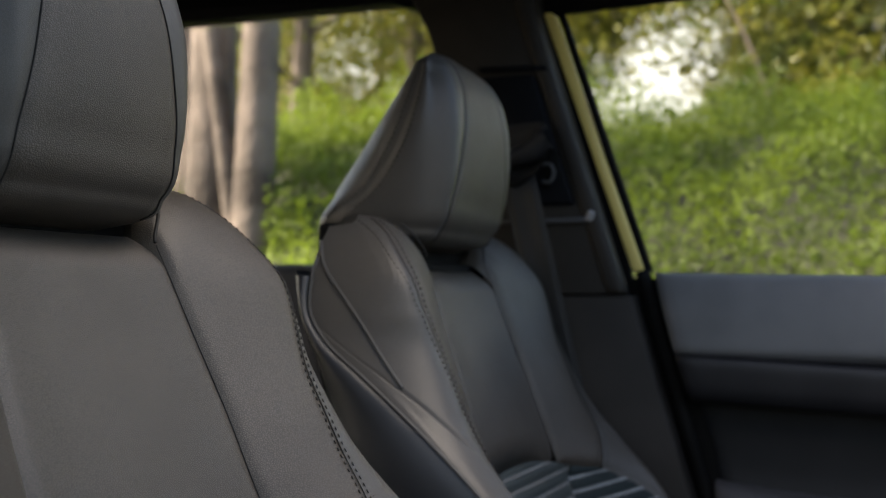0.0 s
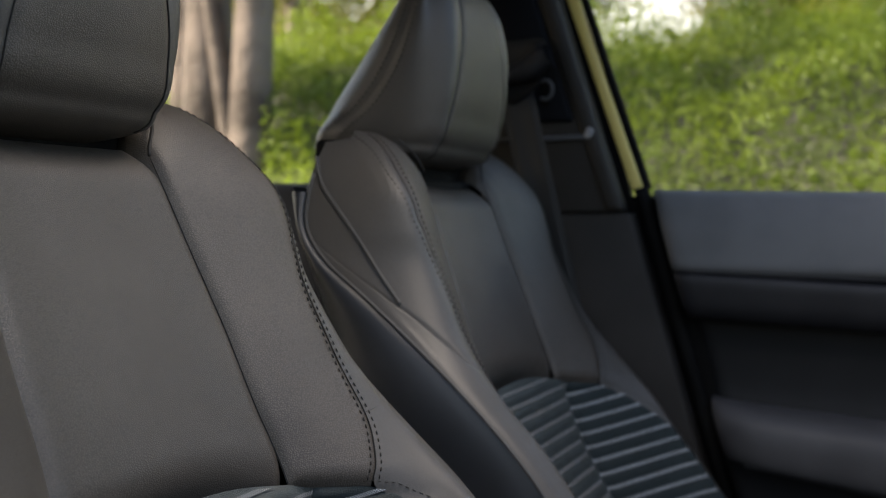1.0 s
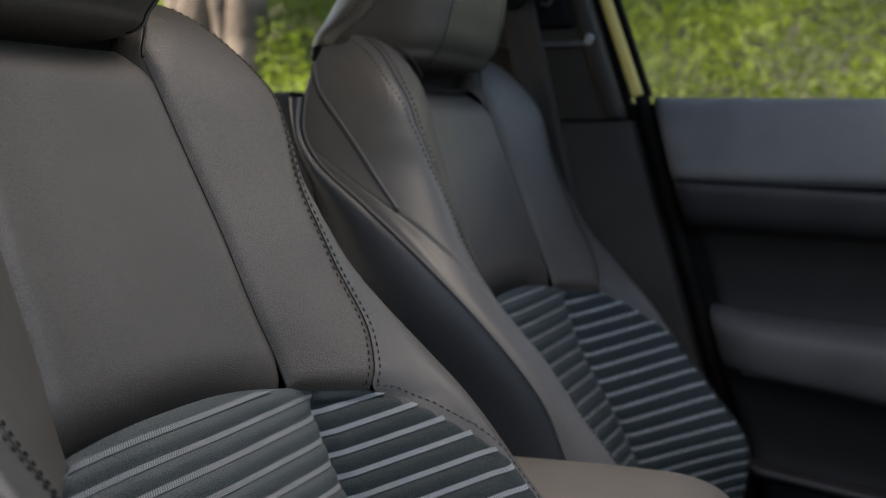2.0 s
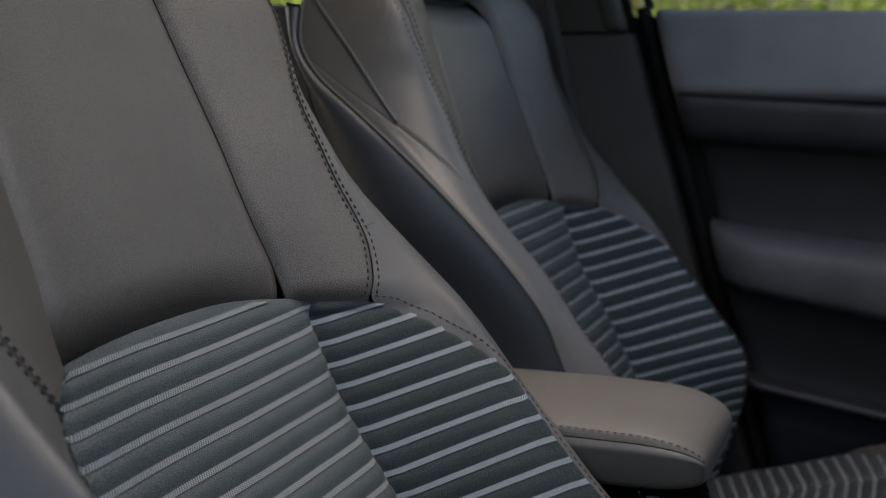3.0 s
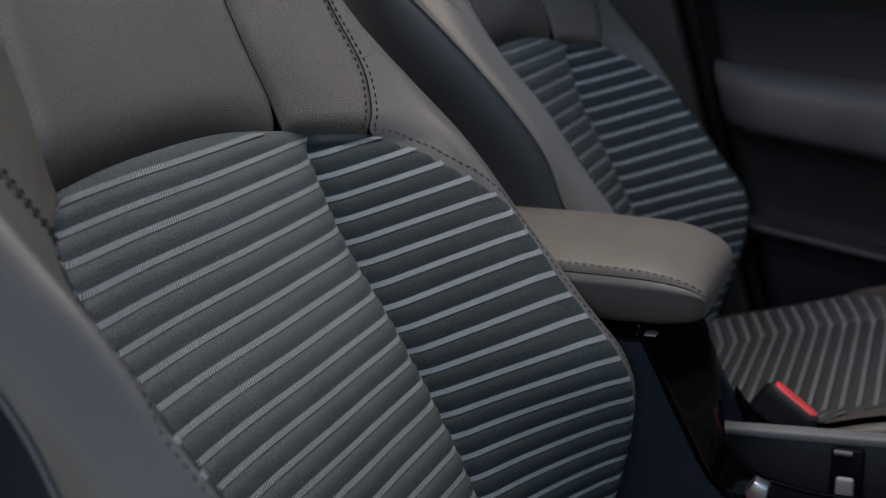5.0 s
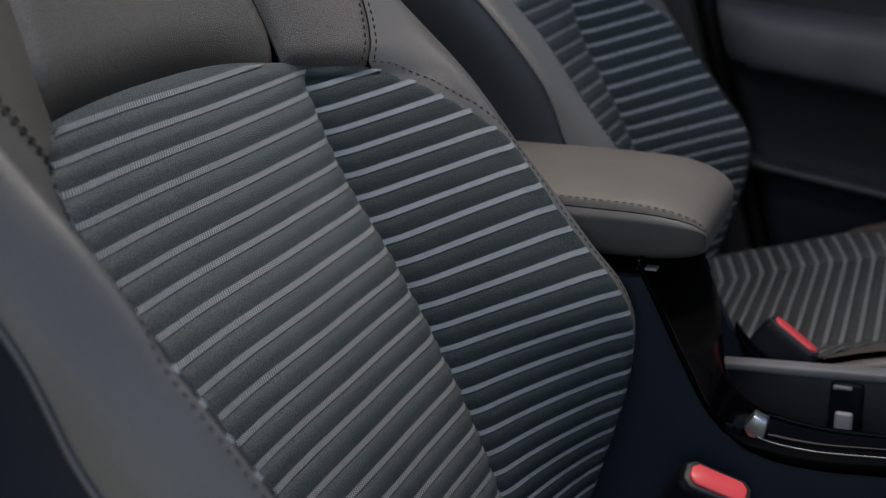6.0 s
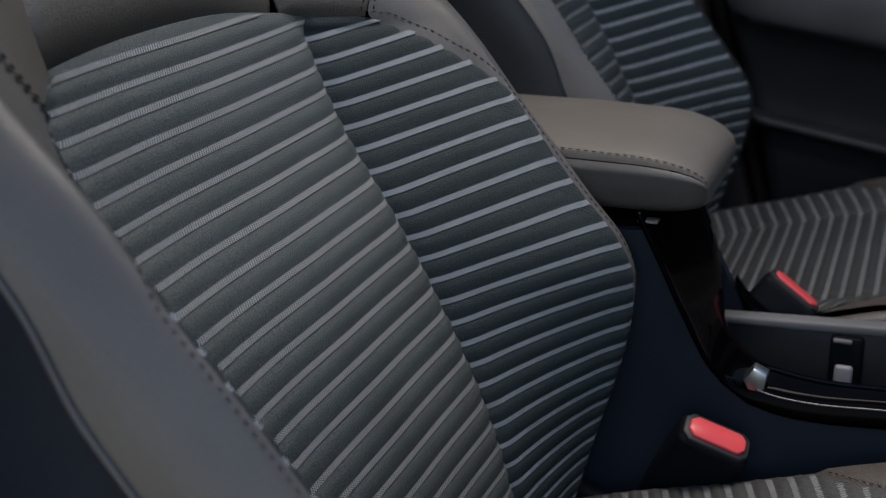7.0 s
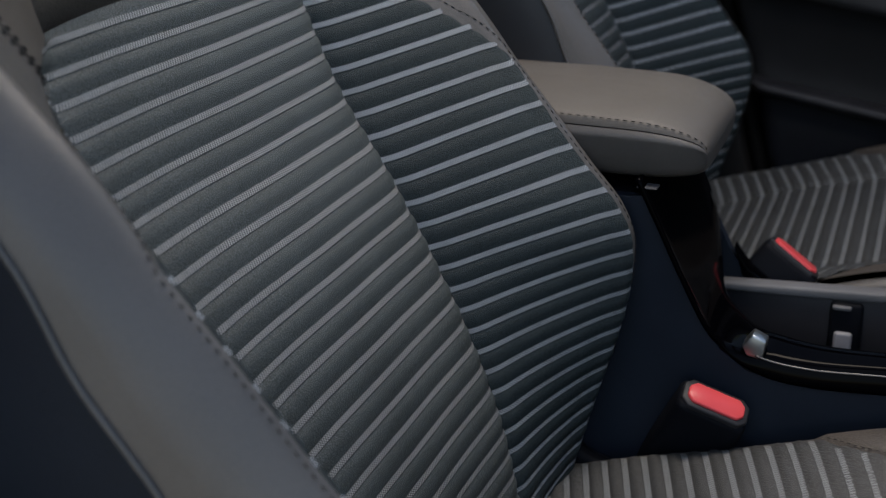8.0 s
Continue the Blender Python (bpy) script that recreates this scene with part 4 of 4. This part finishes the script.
    prism("hole", [(0.4925, 1.169), (0.484, 1.164), (0.4835, 1.150), (0.486, 1.135), (0.501, 1.111), (0.506, 1.118), (0.505, 1.150)], "x", 1.7315, 1.745, RUBBER, p, 0.001, "dark opening beside the hood")
    ring = np.linspace(-2.2, 2.2, 24)
    cord("belt_ring", np.stack([1.722 + 0 * ring, 0.4985 - 0.010 * np.cos(ring) , 1.134 + 0.013 * np.sin(ring)], -1), 0.0028, PLASTIC_MID, p, "grey belt loop", 8)
    return settle(p)


b_pillar()


def seat_belt():
    t = thing("seat_belt", (1.70, 0.46, 0.25), "black seat belt hanging down the pillar", "seat belt")
    s = np.linspace(0, 1, 30)
    a = np.linspace(-0.5, 0.5, 7)
    z = 1.130 - s * 0.86
    y = 0.534 - 0.1936 * s
    p = np.stack([1.702 + 0.02 * s[:, None] + 0.001 * np.cos(a * 9)[None, :], y[:, None] + 0.047 * a[None, :], np.broadcast_to(z[:, None], (30, 7))], -1)
    sheet("webbing", p, WEBBING, t, "black woven webbing", thick=0.0014)
    for k in (0, -1):
        cord("selvedge", p[:, k] + (-0.0008, 0, 0), 0.0011, WEBBING, t, "rolled edge of the webbing", 6)
    return settle(t)


seat_belt()


def rear_side():
    d = thing("rear_door", (1.80, 1.0, 0.25), "closed rear passenger door with dark trim below its window", "car door")
    prism("trim", [(0.63, 0.25), (1.55, 0.25), (1.60, 1.03), (0.635, 1.008)], "x", 1.74, 1.80, PLASTIC_MID, d, 0.016, "grey rear door trim")
    prism("skin", [(0.55, 0.25), (1.60, 0.25), (1.64, 1.02), (0.55, 0.995)], "x", 1.822, 1.86, YELLOW, d, 0.008, "yellow painted outer skin")
    prism("frame_rail", [(0.745, 1.398), (0.715, 1.388), (0.70, 1.40), (0.70, 1.44), (1.70, 1.44), (1.70, 1.37), (1.20, 1.396)], "x", 1.752, 1.80, PLASTIC_BLACK, d, 0.004, "black window surround")
    pane = prism("window_pane", [(0.67, 1.01), (0.72, 1.395), (1.64, 1.40), (1.56, 1.02)], "x", 1.805, 1.808, GLASS, d, 0.0, "clear glass pane")
    pane.visible_shadow = False
    prism("rear_upright", [(1.52, 1.02), (1.75, 1.02), (1.75, 1.40), (1.66, 1.40)], "x", 1.72, 1.80, PLASTIC_BLACK, d, 0.01)
    return settle(d)


rear_side()


# ---- centre console ----
def console():
    c = thing("centre_console", (1.08, 0.2, 0.21), "black centre console with gloss trim and open tray between the seats", "console")
    near_x, far_x = 0.992, 1.166
    sweep = [(0.216, 0.602), (0.2087, 0.588), (0.194, 0.560), (0.1742, 0.5207), (0.1494, 0.4765), (0.1304, 0.4552), (0.1077, 0.4445), (0.073, 0.4404), (0.0117, 0.4436), (-0.10, 0.449), (-0.50, 0.465)]
    # side walls with the swept upper edge
    line = spline(sweep, 60)
    for x0, x1 in ((near_x, near_x + 0.012), (far_x - 0.012, far_x)):
        outline = [(0.60, 0.21), (0.60, 0.58), (0.216, 0.58)] + [tuple(q) for q in line[4::4]] + [(-0.50, 0.21)]
        prism("side_wall", outline, "x", x0, x1, CONSOLE, c, 0.0, "dark plastic side of the console")
    block("box", (far_x - near_x - 0.024, 0.385, 0.36), (1.079, 0.408, 0.40), PLASTIC_BLACK, c, 0.004)
    # gloss trim: a swept face below the armrest that narrows to a raised rim along the tray
    path = spline(sweep, 400)
    run = np.r_[0, np.cumsum(np.linalg.norm(np.diff(path, axis=0), axis=1))]
    q = np.linspace(0.008, run[-1] - 0.05, 120)
    path = np.stack([np.interp(q, run, path[:, 0]), np.interp(q, run, path[:, 1])], -1)
    right = smooth_table((-0.22, -0.180, -0.166, -0.153, -0.141, -0.1265, -0.112, -0.095, 0.5), (far_x + 0.003, far_x + 0.003, 1.135, 1.080, 1.067, 1.045, 1.024, 1.018, 1.018))(-path[:, 0])
    lift = smooth_table((-0.22, -0.150, -0.128, -0.108, -0.095, 0.5), (0.0, 0.0, 0.008, 0.0165, 0.0175, 0.0175))(-path[:, 0])
    f = np.array([0.0, 0.01, 0.025, 0.05, 0.08, 0.13, 0.22, 0.35, 0.5, 0.65, 0.8, 0.93, 1.0])
    xs = near_x - 0.004 + f[None] * (right[:, None] - near_x + 0.004)
    crown = np.clip((xs - near_x + 0.004) / 0.005, 0, 1) ** 0.5
    edge = np.exp(-((right[:, None] - xs) / 0.004) ** 2)
    tan = np.gradient(path, axis=0)
    tan /= np.linalg.norm(tan, axis=1, keepdims=True)
    up = lift[:, None] * crown + 0.010 * (lift / 0.0175)[:, None] * np.clip((xs - near_x) / 0.026, 0, 1) - 0.0015 * edge
    sheet("gloss_trim", np.stack([xs, path[:, :1] - 0.3 * up * np.abs(tan[:, 1:]) - 0.004, path[:, 1:] + up + 0.002], -1), GLOSS, c, "gloss black trim", thick=-0.004)
    rim = path[path[:, 0] < 0.155]
    prism("far_rim", [(y, z + 0.010) for y, z in rim[::4]] + [(y, z - 0.006) for y, z in rim[::-4]], "x", far_x - 0.016, far_x + 0.003, GLOSS, c, 0.002, "gloss black rim")
    prism("chrome_corner", [(0.1215, 0.470), (0.1175, 0.462), (0.1050, 0.4605), (0.1025, 0.476), (0.1140, 0.481)], "x", near_x - 0.0048, near_x + 0.010, CHROME, c, 0.0015, "bright chrome corner")
    ln = spline(sweep, 160)
    ln = ln[ln[:, 0] < 0.112]
    strip = np.stack([np.full(len(ln), near_x - 0.0045), ln[:, 0] - 0.001, ln[:, 1] + 0.0178], -1)
    cord("chrome_strip", strip, 0.0010, DARK_CHROME, c, "smoked chrome strip", 8)
    # tray
    block("tray_floor", (0.13, 0.64, 0.01), (1.078, -0.17, 0.385), PLASTIC_BLACK, c, 0.003)
    prism("tray_wall", [(0.160, 0.38), (0.165, 0.460), (0.10, 0.463), (-0.50, 0.492), (-0.50, 0.38)], "x", 1.138, 1.150, PLASTIC, c, 0.003, "dark inner wall of the tray")
    prism("tray_lip", [(0.163, 0.4565), (0.165, 0.4635), (0.10, 0.4670), (-0.50, 0.497), (-0.50, 0.488), (0.10, 0.4585)], "x", 1.134, 1.152, PLASTIC_SOFT, c, 0.002, "grey lip of the tray")
    prism("tray_end", [(0.150, 0.38), (0.165, 0.38), (0.172, 0.48), (0.160, 0.47)], "x", 1.02, 1.148, PLASTIC_BLACK, c, 0.003)
    block("clip_slot", (0.006, 0.028, 0.05), (1.136, 0.052, 0.434), PLASTIC_BLACK, c, 0.004, label="recess for a divider")
    block("clip", (0.008, 0.0155, 0.034), (1.133, 0.053, 0.4155), WORN, c, 0.003, label="grey clip")
    block("slot_ledge", (0.008, 0.016, 0.004), (1.134, 0.056, 0.4545), PLASTIC_SOFT, c, 0.0015, label="pale ledge over the clip")
    block("hinge_plate", (0.012, 0.016, 0.002), (0.997, 0.203, 0.5885), PLASTIC_MID, c, 0.001, label="small grey hinge plate")
    return settle(c)


console()


def armrest():
    t = thing("console_armrest", (1.08, 0.30, 0.59), "padded grey leather armrest lid on the console", "armrest")
    # rounded loaf: sections across, drawn along the car, with a stitched seam round it
    theta = np.linspace(0.0, np.pi / 2, 26)
    ys = np.r_[0.161 + 0.060 * (1 - np.cos(theta)), np.linspace(0.228, 0.50, 30)]
    ends = np.r_[np.sin(theta), np.ones(30)]
    w = 0.0885

    def loop(y, end):
        top = 0.6480 + 0.004 * np.clip((y - 0.16) / 0.12, 0, 1)
        half = [(0, top), (0.045, top - 0.0015), (0.070, top - 0.005), (w - 0.004, top - 0.011), (w + 0.001, 0.629), (w, 0.622), (w - 0.003, 0.609), (w - 0.010, 0.596), (0.05, 0.590), (0, 0.590)]
        h = spline(half, 60)
        middle = 0.614
        h = np.stack([h[:, 0] * (0.82 + 0.18 * end), middle + (h[:, 1] - middle) * np.where(h[:, 1] > middle, end ** 0.8, end ** 0.3)], -1)
        return np.vstack([h, (h * (-1, 1))[::-1]])
    secs = np.array([np.stack([1.079 + loop(y, e)[:, 0], np.full(120, y), loop(y, e)[:, 1]], -1) for y, e in zip(ys, ends)])
    full = loop(0.4, 1.0)[:60, 1]
    top_i = int(np.argmax(full < 0.632))
    cover = np.concatenate([secs[:, 120 - top_i:119], secs[:, :top_i]], 1)
    lower = np.concatenate([secs[:, top_i - 1:60], secs[:, 61:120 - top_i + 1]], 1)
    # top leather is paler and side darker, to paint in light from above
    sheet("top_cover", padded_up(cover, 0.004, 0.0020), LEATHER_ARM_LIT, t, "stitched grey leather top, light put into its colour", flip=True)
    sheet("lower_cover", padded_up(lower, 0.004, 0.0020), LEATHER_FINE, t, "grey leather side, shade put into its colour", flip=True)
    for i in (top_i - 4, 120 - top_i + 3):
        stitches("stitching", secs[2:, i] + ((0.0008 if i < 60 else -0.0008), 0, 0.0004), t)
    return settle(t)


def padded_up(points, edge, depth):
    col = np.r_[0, np.linalg.norm(np.diff(points, axis=1), axis=2).mean(0).cumsum()]
    sink = np.exp(-(col / edge) ** 1.5) + np.exp(-((col[-1] - col) / edge) ** 1.5)
    out = points - points.mean(1, keepdims=True)
    out[..., 1] = 0
    out /= np.maximum(np.linalg.norm(out, axis=2, keepdims=True), 1e-9)
    return points - out * (depth * sink)[None, :, None]


armrest()


def buckle(at, turn, label):
    t = thing("belt_buckle", at, label, "seat belt buckle", "belt buckles")
    r = block("housing", (0.030, 0.058, 0.11), (0, 0, -0.055), PLASTIC_BLACK, t, 0.007)
    octagon = lambda w, h, k: [(-w + k, -h), (w - k, -h), (w, -h + k), (w, h - k), (w - k, h), (-w + k, h), (-w, h - k), (-w, -h + k)]
    prism("collar", octagon(0.0132, 0.0270, 0.006), "z", -0.004, 0.002, PLASTIC, t, 0.0015, "dark grey rim round the button")
    prism("button", octagon(0.0096, 0.0230, 0.005), "z", -0.002, 0.0045, RED, t, 0.0015, "red release button")
    s = block("stalk", (0.016, 0.034, 0.14), (0, 0.012, -0.16), PLASTIC_BLACK, t, 0.005)
    t.matrix_world = pose(*at, *turn)
    return t


buckle((0.962, 0.135, 0.430), (23, -24, 0), "black seat belt buckle with a red button beside the driver's cushion")
buckle((1.186, 0.104, 0.476), (35, 8, 0), "black seat belt buckle with a red button beside the passenger's cushion")


# ---- outside ----
GRASS = material("leafy_cover", (0.06, 0.10, 0.02), 0.55)
vary(GRASS, (0.062, 0.098, 0.010), (0.21, 0.275, 0.022), 1.6, 4.0)
SOIL = plastic("leaf_litter", (0.034, 0.035, 0.026), (0.056, 0.055, 0.040), 0.9, 40.0, 0.6)
LEAF = material("tree_leaves", (0.05, 0.08, 0.02), 0.5)
vary(LEAF, (0.055, 0.085, 0.011), (0.27, 0.25, 0.035), 0.9, 3.0)
BARK = material("smooth_bark", (0.25, 0.19, 0.15), 0.85)
vary(BARK, (0.050, 0.034, 0.026), (0.160, 0.120, 0.100), 2.6, 5.0, lo=0.38, hi=0.56)
relief(BARK, node(BARK, "ShaderNodeTexNoise", Scale=18.0, Detail=6.0), "Fac", 0.5, 0.03)
for mt in (GRASS, LEAF):
    shader(mt).inputs["Transmission Weight"].default_value = 0.0
    thin = mt.node_tree.nodes.new("ShaderNodeBsdfTranslucent")
    both = mt.node_tree.nodes.new("ShaderNodeMixShader")
    both.inputs["Fac"].default_value = 0.45
    ramp = [q for q in mt.node_tree.nodes if q.type == "VALTORGB"][0]
    link(mt, ramp, "Color", thin, "Color")
    mt.node_tree.links.new(shader(mt).outputs[0], both.inputs[1])
    mt.node_tree.links.new(thin.outputs[0], both.inputs[2])
    mt.node_tree.links.new(both.outputs[0], mt.node_tree.nodes["Material Output"].inputs["Surface"])


def ground_z(x, y):
    """Level by the road, then a bank."""
    s = np.clip((x - 2.9) / 3.6, 0, 1)
    bank = 1.75 * s * s * (3 - 2 * s) + 0.4 * np.clip((-x - 1.8) / 2.8, 0, 1)
    bump = 0.10 * np.sin(0.9 * x + 1.3 * y) + 0.08 * np.sin(2.1 * y - 0.7 * x)
    return bank + bump * np.clip((x - 2.9) / 1.5, 0, 1) * np.clip((60 - x) / 40, 0, 1)


gx = np.r_[np.linspace(-600, -20, 14), np.linspace(-15, 2.8, 12), np.linspace(3, 14, 60), np.geomspace(15, 900, 24)]
gy = np.r_[-np.geomspace(900, 12, 22), np.linspace(-11, 16, 70), np.geomspace(17, 900, 22)]
GX, GY = np.meshgrid(gx, gy)
v, fcs = grid(np.stack([GX, GY, ground_z(GX, GY)], -1))
tagged(new("ground", mesh_of("ground", v, fcs, SOIL)), "earth bank with leaf litter beside the car", "ground", kind="structure")

rng = np.random.default_rng(7)


def leaves(name, centres, size, mat, flat=0.5, slim=0.45):
    """Many small bent leaves, each of four triangles, as one mesh."""
    n = len(centres)
    d = rng.normal(size=(n, 3))
    d[:, 2] *= flat
    d /= np.linalg.norm(d, axis=1, keepdims=True)
    w = np.cross(d, rng.normal(size=(n, 3)))
    w /= np.linalg.norm(w, axis=1, keepdims=True)
    up = np.cross(d, w)
    L = (size * rng.uniform(0.6, 1.4, n))[:, None]
    p0, p1 = centres - d * L / 2, centres + d * L / 2
    m = centres + up * L * 0.12
    a, b = m + w * L * slim / 2, m - w * L * slim / 2
    verts = np.stack([p0, a, p1, b], 1).reshape(-1, 3)
    i = np.arange(n) * 4
    faces = np.concatenate([np.stack([i, i + 1, i + 2], -1), np.stack([i, i + 2, i + 3], -1)])
    me = bpy.data.meshes.new(name)
    me.from_pydata(verts.tolist(), [], faces.tolist())
    me.materials.append(mat)
    return me


n = 260000
x = 3.4 + rng.beta(1.3, 1.6, n) * 5.5
y = rng.uniform(-2.5, 9.5, n) * (0.45 + 0.09 * x)
tuft = 0.5 + 0.5 * np.sin(5.1 * x + 2.0 * np.sin(3.3 * y)) * np.sin(4.3 * y + 1.7 * x)
open_soil = (x > 4.3) & (x < 5.05) & (y > 0.545 * x) & (y < 0.625 * x)        # bare earth before the two trunks
x, y, tuft = x[~open_soil], y[~open_soil], tuft[~open_soil]
n = len(x)
c = np.stack([x, y, ground_z(x, y) + 0.02 + rng.beta(1.6, 2.0, n) * (0.06 + 0.38 * tuft ** 1.3)], -1)
undergrowth = new("undergrowth", leaves("undergrowth", c, 0.037, GRASS, 0.9, 0.36))
tagged(undergrowth, "dense green leafy ground cover on the bank", "undergrowth", kind="stuff")


def tree(at, height, r, lean, label, crown=3000, spread=2.2, low=0.5, twin=False, leaf=0.10, wave=0.10, boughs=()):
    t = thing("tree", at, label, "tree", "trees on the bank")
    verts, faces = [], []

    def add(path, radius):
        v, fc = tube(path, radius, 10)
        k = len(verts)
        verts.extend(v.tolist())
        faces.extend([[i + k for i in q] for q in fc])
    s = np.linspace(0, 1, 16)
    wob = wave * np.sin(4 * s + at[1] * 3)
    trunk = np.stack([lean[0] * s + wob * 0.5, lean[1] * s + wob, height * s - 0.15], -1)
    add(trunk, r * (1.25 - 0.85 * s + 0.5 * np.exp(-s * 22)))
    if twin:
        fork = np.stack([lean[0] * s - 0.05 * s, 0.015 + 0.17 * np.clip((s - 0.06) * 4.5, 0, 1) + 0.15 * s + wob, height * 0.95 * s - 0.15], -1)
        add(fork, r * (0.66 - 0.45 * s))
    tips = []
    for k in range(0 if boughs else 11):
        f = rng.uniform(low, 0.98)
        root = np.array([np.interp(f, s, trunk[:, i]) for i in range(3)])
        ang = rng.uniform(0, 2 * np.pi)
        reach = spread * rng.uniform(0.4, 1.0)
        q = np.linspace(0, 1, 8)[:, None]
        path = root + q * np.array([np.cos(ang) * reach, np.sin(ang) * reach, reach * rng.uniform(-0.1, 0.7)]) + np.c_[0 * q, 0 * q, 0.15 * np.sin(q * 3)]
        add(path, r * 0.35 * (1.05 - q[:, 0]) * rng.uniform(0.6, 1))
        tips += [path[i] for i in (3, 4, 5, 6, 7)]
    for end in boughs:
        q = np.linspace(0, 1, 8)[:, None]
        root = np.array([np.interp(0.45, s, trunk[:, i]) for i in range(3)])
        path = root + q * (np.array(end) - np.array(at) - root) + np.c_[0 * q, 0 * q, 0.2 * np.sin(q * np.pi)]
        add(path, r * 0.4 * (1.05 - q[:, 0]))
        tips += [path[i] for i in (5, 6, 7, 7, 7)]
    child("trunk", mesh_of("trunk", verts, faces, BARK), t, "pale smooth trunk with limbs")
    tips = np.array(tips)
    crown, leaf = int(2.3 * crown), 0.66 * leaf
    pick = tips[rng.integers(0, len(tips), crown)]
    cl = pick + rng.normal(size=(crown, 3)) * (spread * 0.17)
    child("crown", leaves("crown", cl, leaf, LEAF, 0.7, 0.5), t, "loose leafy crown")
    return t


tree((5.0, 2.98, 0.90), 5.5, 0.098, (0.1, 0.10), "thick pale tree trunk with peeling brown bark on the bank", 900, 2.6, 0.6, wave=0.05)
tree((4.9, 2.72, 0.90), 5.5, 0.078, (0.1, -0.12), "pale tree forking low into two smooth trunks on the bank", 900, 2.6, 0.6, twin=True, wave=0.03)
tree((5.3, 3.30, 0.90), 5.5, 0.070, (0.1, 0.30), "slender pale tree trunk behind a thicker one", 900, 2.6, 0.6)
tree((13.5, 3.75, 1.65), 7.2, 0.09, (0.3, -0.3), "leafy tree with high boughs over an open gap", 5200, 2.5, 0.40, leaf=0.13)
tree((12.2, 1.05, 1.65), 7.0, 0.09, (0.2, -0.5), "dense leafy tree on top of the bank", 6500, 1.9, 0.12, leaf=0.13)
tree((15.5, 4.4, 1.65), 8.5, 0.10, (0.2, -0.2), "tall leafy tree behind an open gap", 5200, 2.6, 0.50, leaf=0.14)
for px, py, hh, rr, ly in ((11.5, 6.0, 6.0, 0.11, -0.5), (13.0, 5.2, 6.0, 0.10, 0.4), (10.5, 0.2, 6.0, 0.13, -0.8), (14.5, 7.5, 7.0, 0.14, 0.2), (15.0, 4.8, 6.5, 0.10, 0.1), (13.5, -1.5, 6.5, 0.15, 0.4), (17.0, 9.5, 7.0, 0.14, 0.3), (16.5, -0.4, 7.0, 0.12, -0.3)):
    tree((px, py, float(ground_z(px, py)) - 0.1), hh, rr, (0.2, ly), "leafy tree on top of the bank against the sky", 3600, 2.6, 0.12, leaf=0.15)

for px, py, low, sp, cr in ((12.5, 0.55, 0.10, 2.2, 4600), (16.0, 1.0, 0.05, 2.2, 4600), (14.0, 4.25, 0.12, 1.5, 2800), (18.0, 4.75, 0.50, 2.0, 3000)):
    tree((px, py, float(ground_z(px, py)) - 0.1), 6.8, 0.10, (0.2, 0.1), "leafy tree on the bank beside an open gap", cr, sp, low, leaf=0.14)
tree((9.5, 0.75, 1.65), 2.3, 0.018, (0.1, 1.0), "small leafy tree leaning over the bank", 1000, 1.0, 0.6, leaf=0.09)
tree((12.5, 3.85, 1.65), 5.0, 0.08, (0.1, 0.1), "leafy tree with long boughs over an open gap", 4600, 1.25, leaf=0.10,
     boughs=((12.4, 2.85, 4.10), (12.7, 2.45, 4.12), (12.2, 1.90, 4.0), (12.6, 3.05, 3.70), (12.3, 3.10, 3.25), (12.5, 2.95, 3.95), (12.6, 2.2, 4.15)))
tree((11.8, 0.55, 1.65), 5.0, 0.08, (0.1, 0.1), "leafy tree with low boughs beside an open gap", 6000, 1.35, leaf=0.10,
     boughs=((11.9, 1.45, 3.75), (12.2, 1.30, 3.20), (11.6, 1.45, 2.75), (12.0, 0.95, 2.90), (11.8, 0.70, 3.60), (12.1, 1.65, 4.10), (11.9, 0.2, 3.1)))

# woods further back, with a gap to the sky, and a glowing sheet as pale haze behind them
for px, py in ((20.0, 7.8), (23.0, 12.0), (22.0, 15.0), (20.5, -0.8), (24.0, -0.8), (22.0, -3.0), (25.0, 10.8)):
    tree((px, py, float(ground_z(px, py)) - 0.1), 7.5, 0.15, (0.2, 0.2), "leafy tree far back in the woods", 5200, 2.4, 0.05, leaf=0.19)
HAZE = bpy.data.materials.new("glowing_haze")
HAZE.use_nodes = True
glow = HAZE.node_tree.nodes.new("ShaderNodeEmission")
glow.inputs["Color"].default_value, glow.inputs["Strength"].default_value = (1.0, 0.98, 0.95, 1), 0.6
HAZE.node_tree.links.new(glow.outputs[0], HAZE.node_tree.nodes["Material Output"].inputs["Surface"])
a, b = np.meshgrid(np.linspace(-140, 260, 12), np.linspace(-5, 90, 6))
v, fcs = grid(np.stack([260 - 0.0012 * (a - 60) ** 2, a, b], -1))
tagged(new("backdrop", mesh_of("backdrop", v, fcs, HAZE)), "glowing sheet for the bright hazy sky behind the woods", "sky", kind="structure")
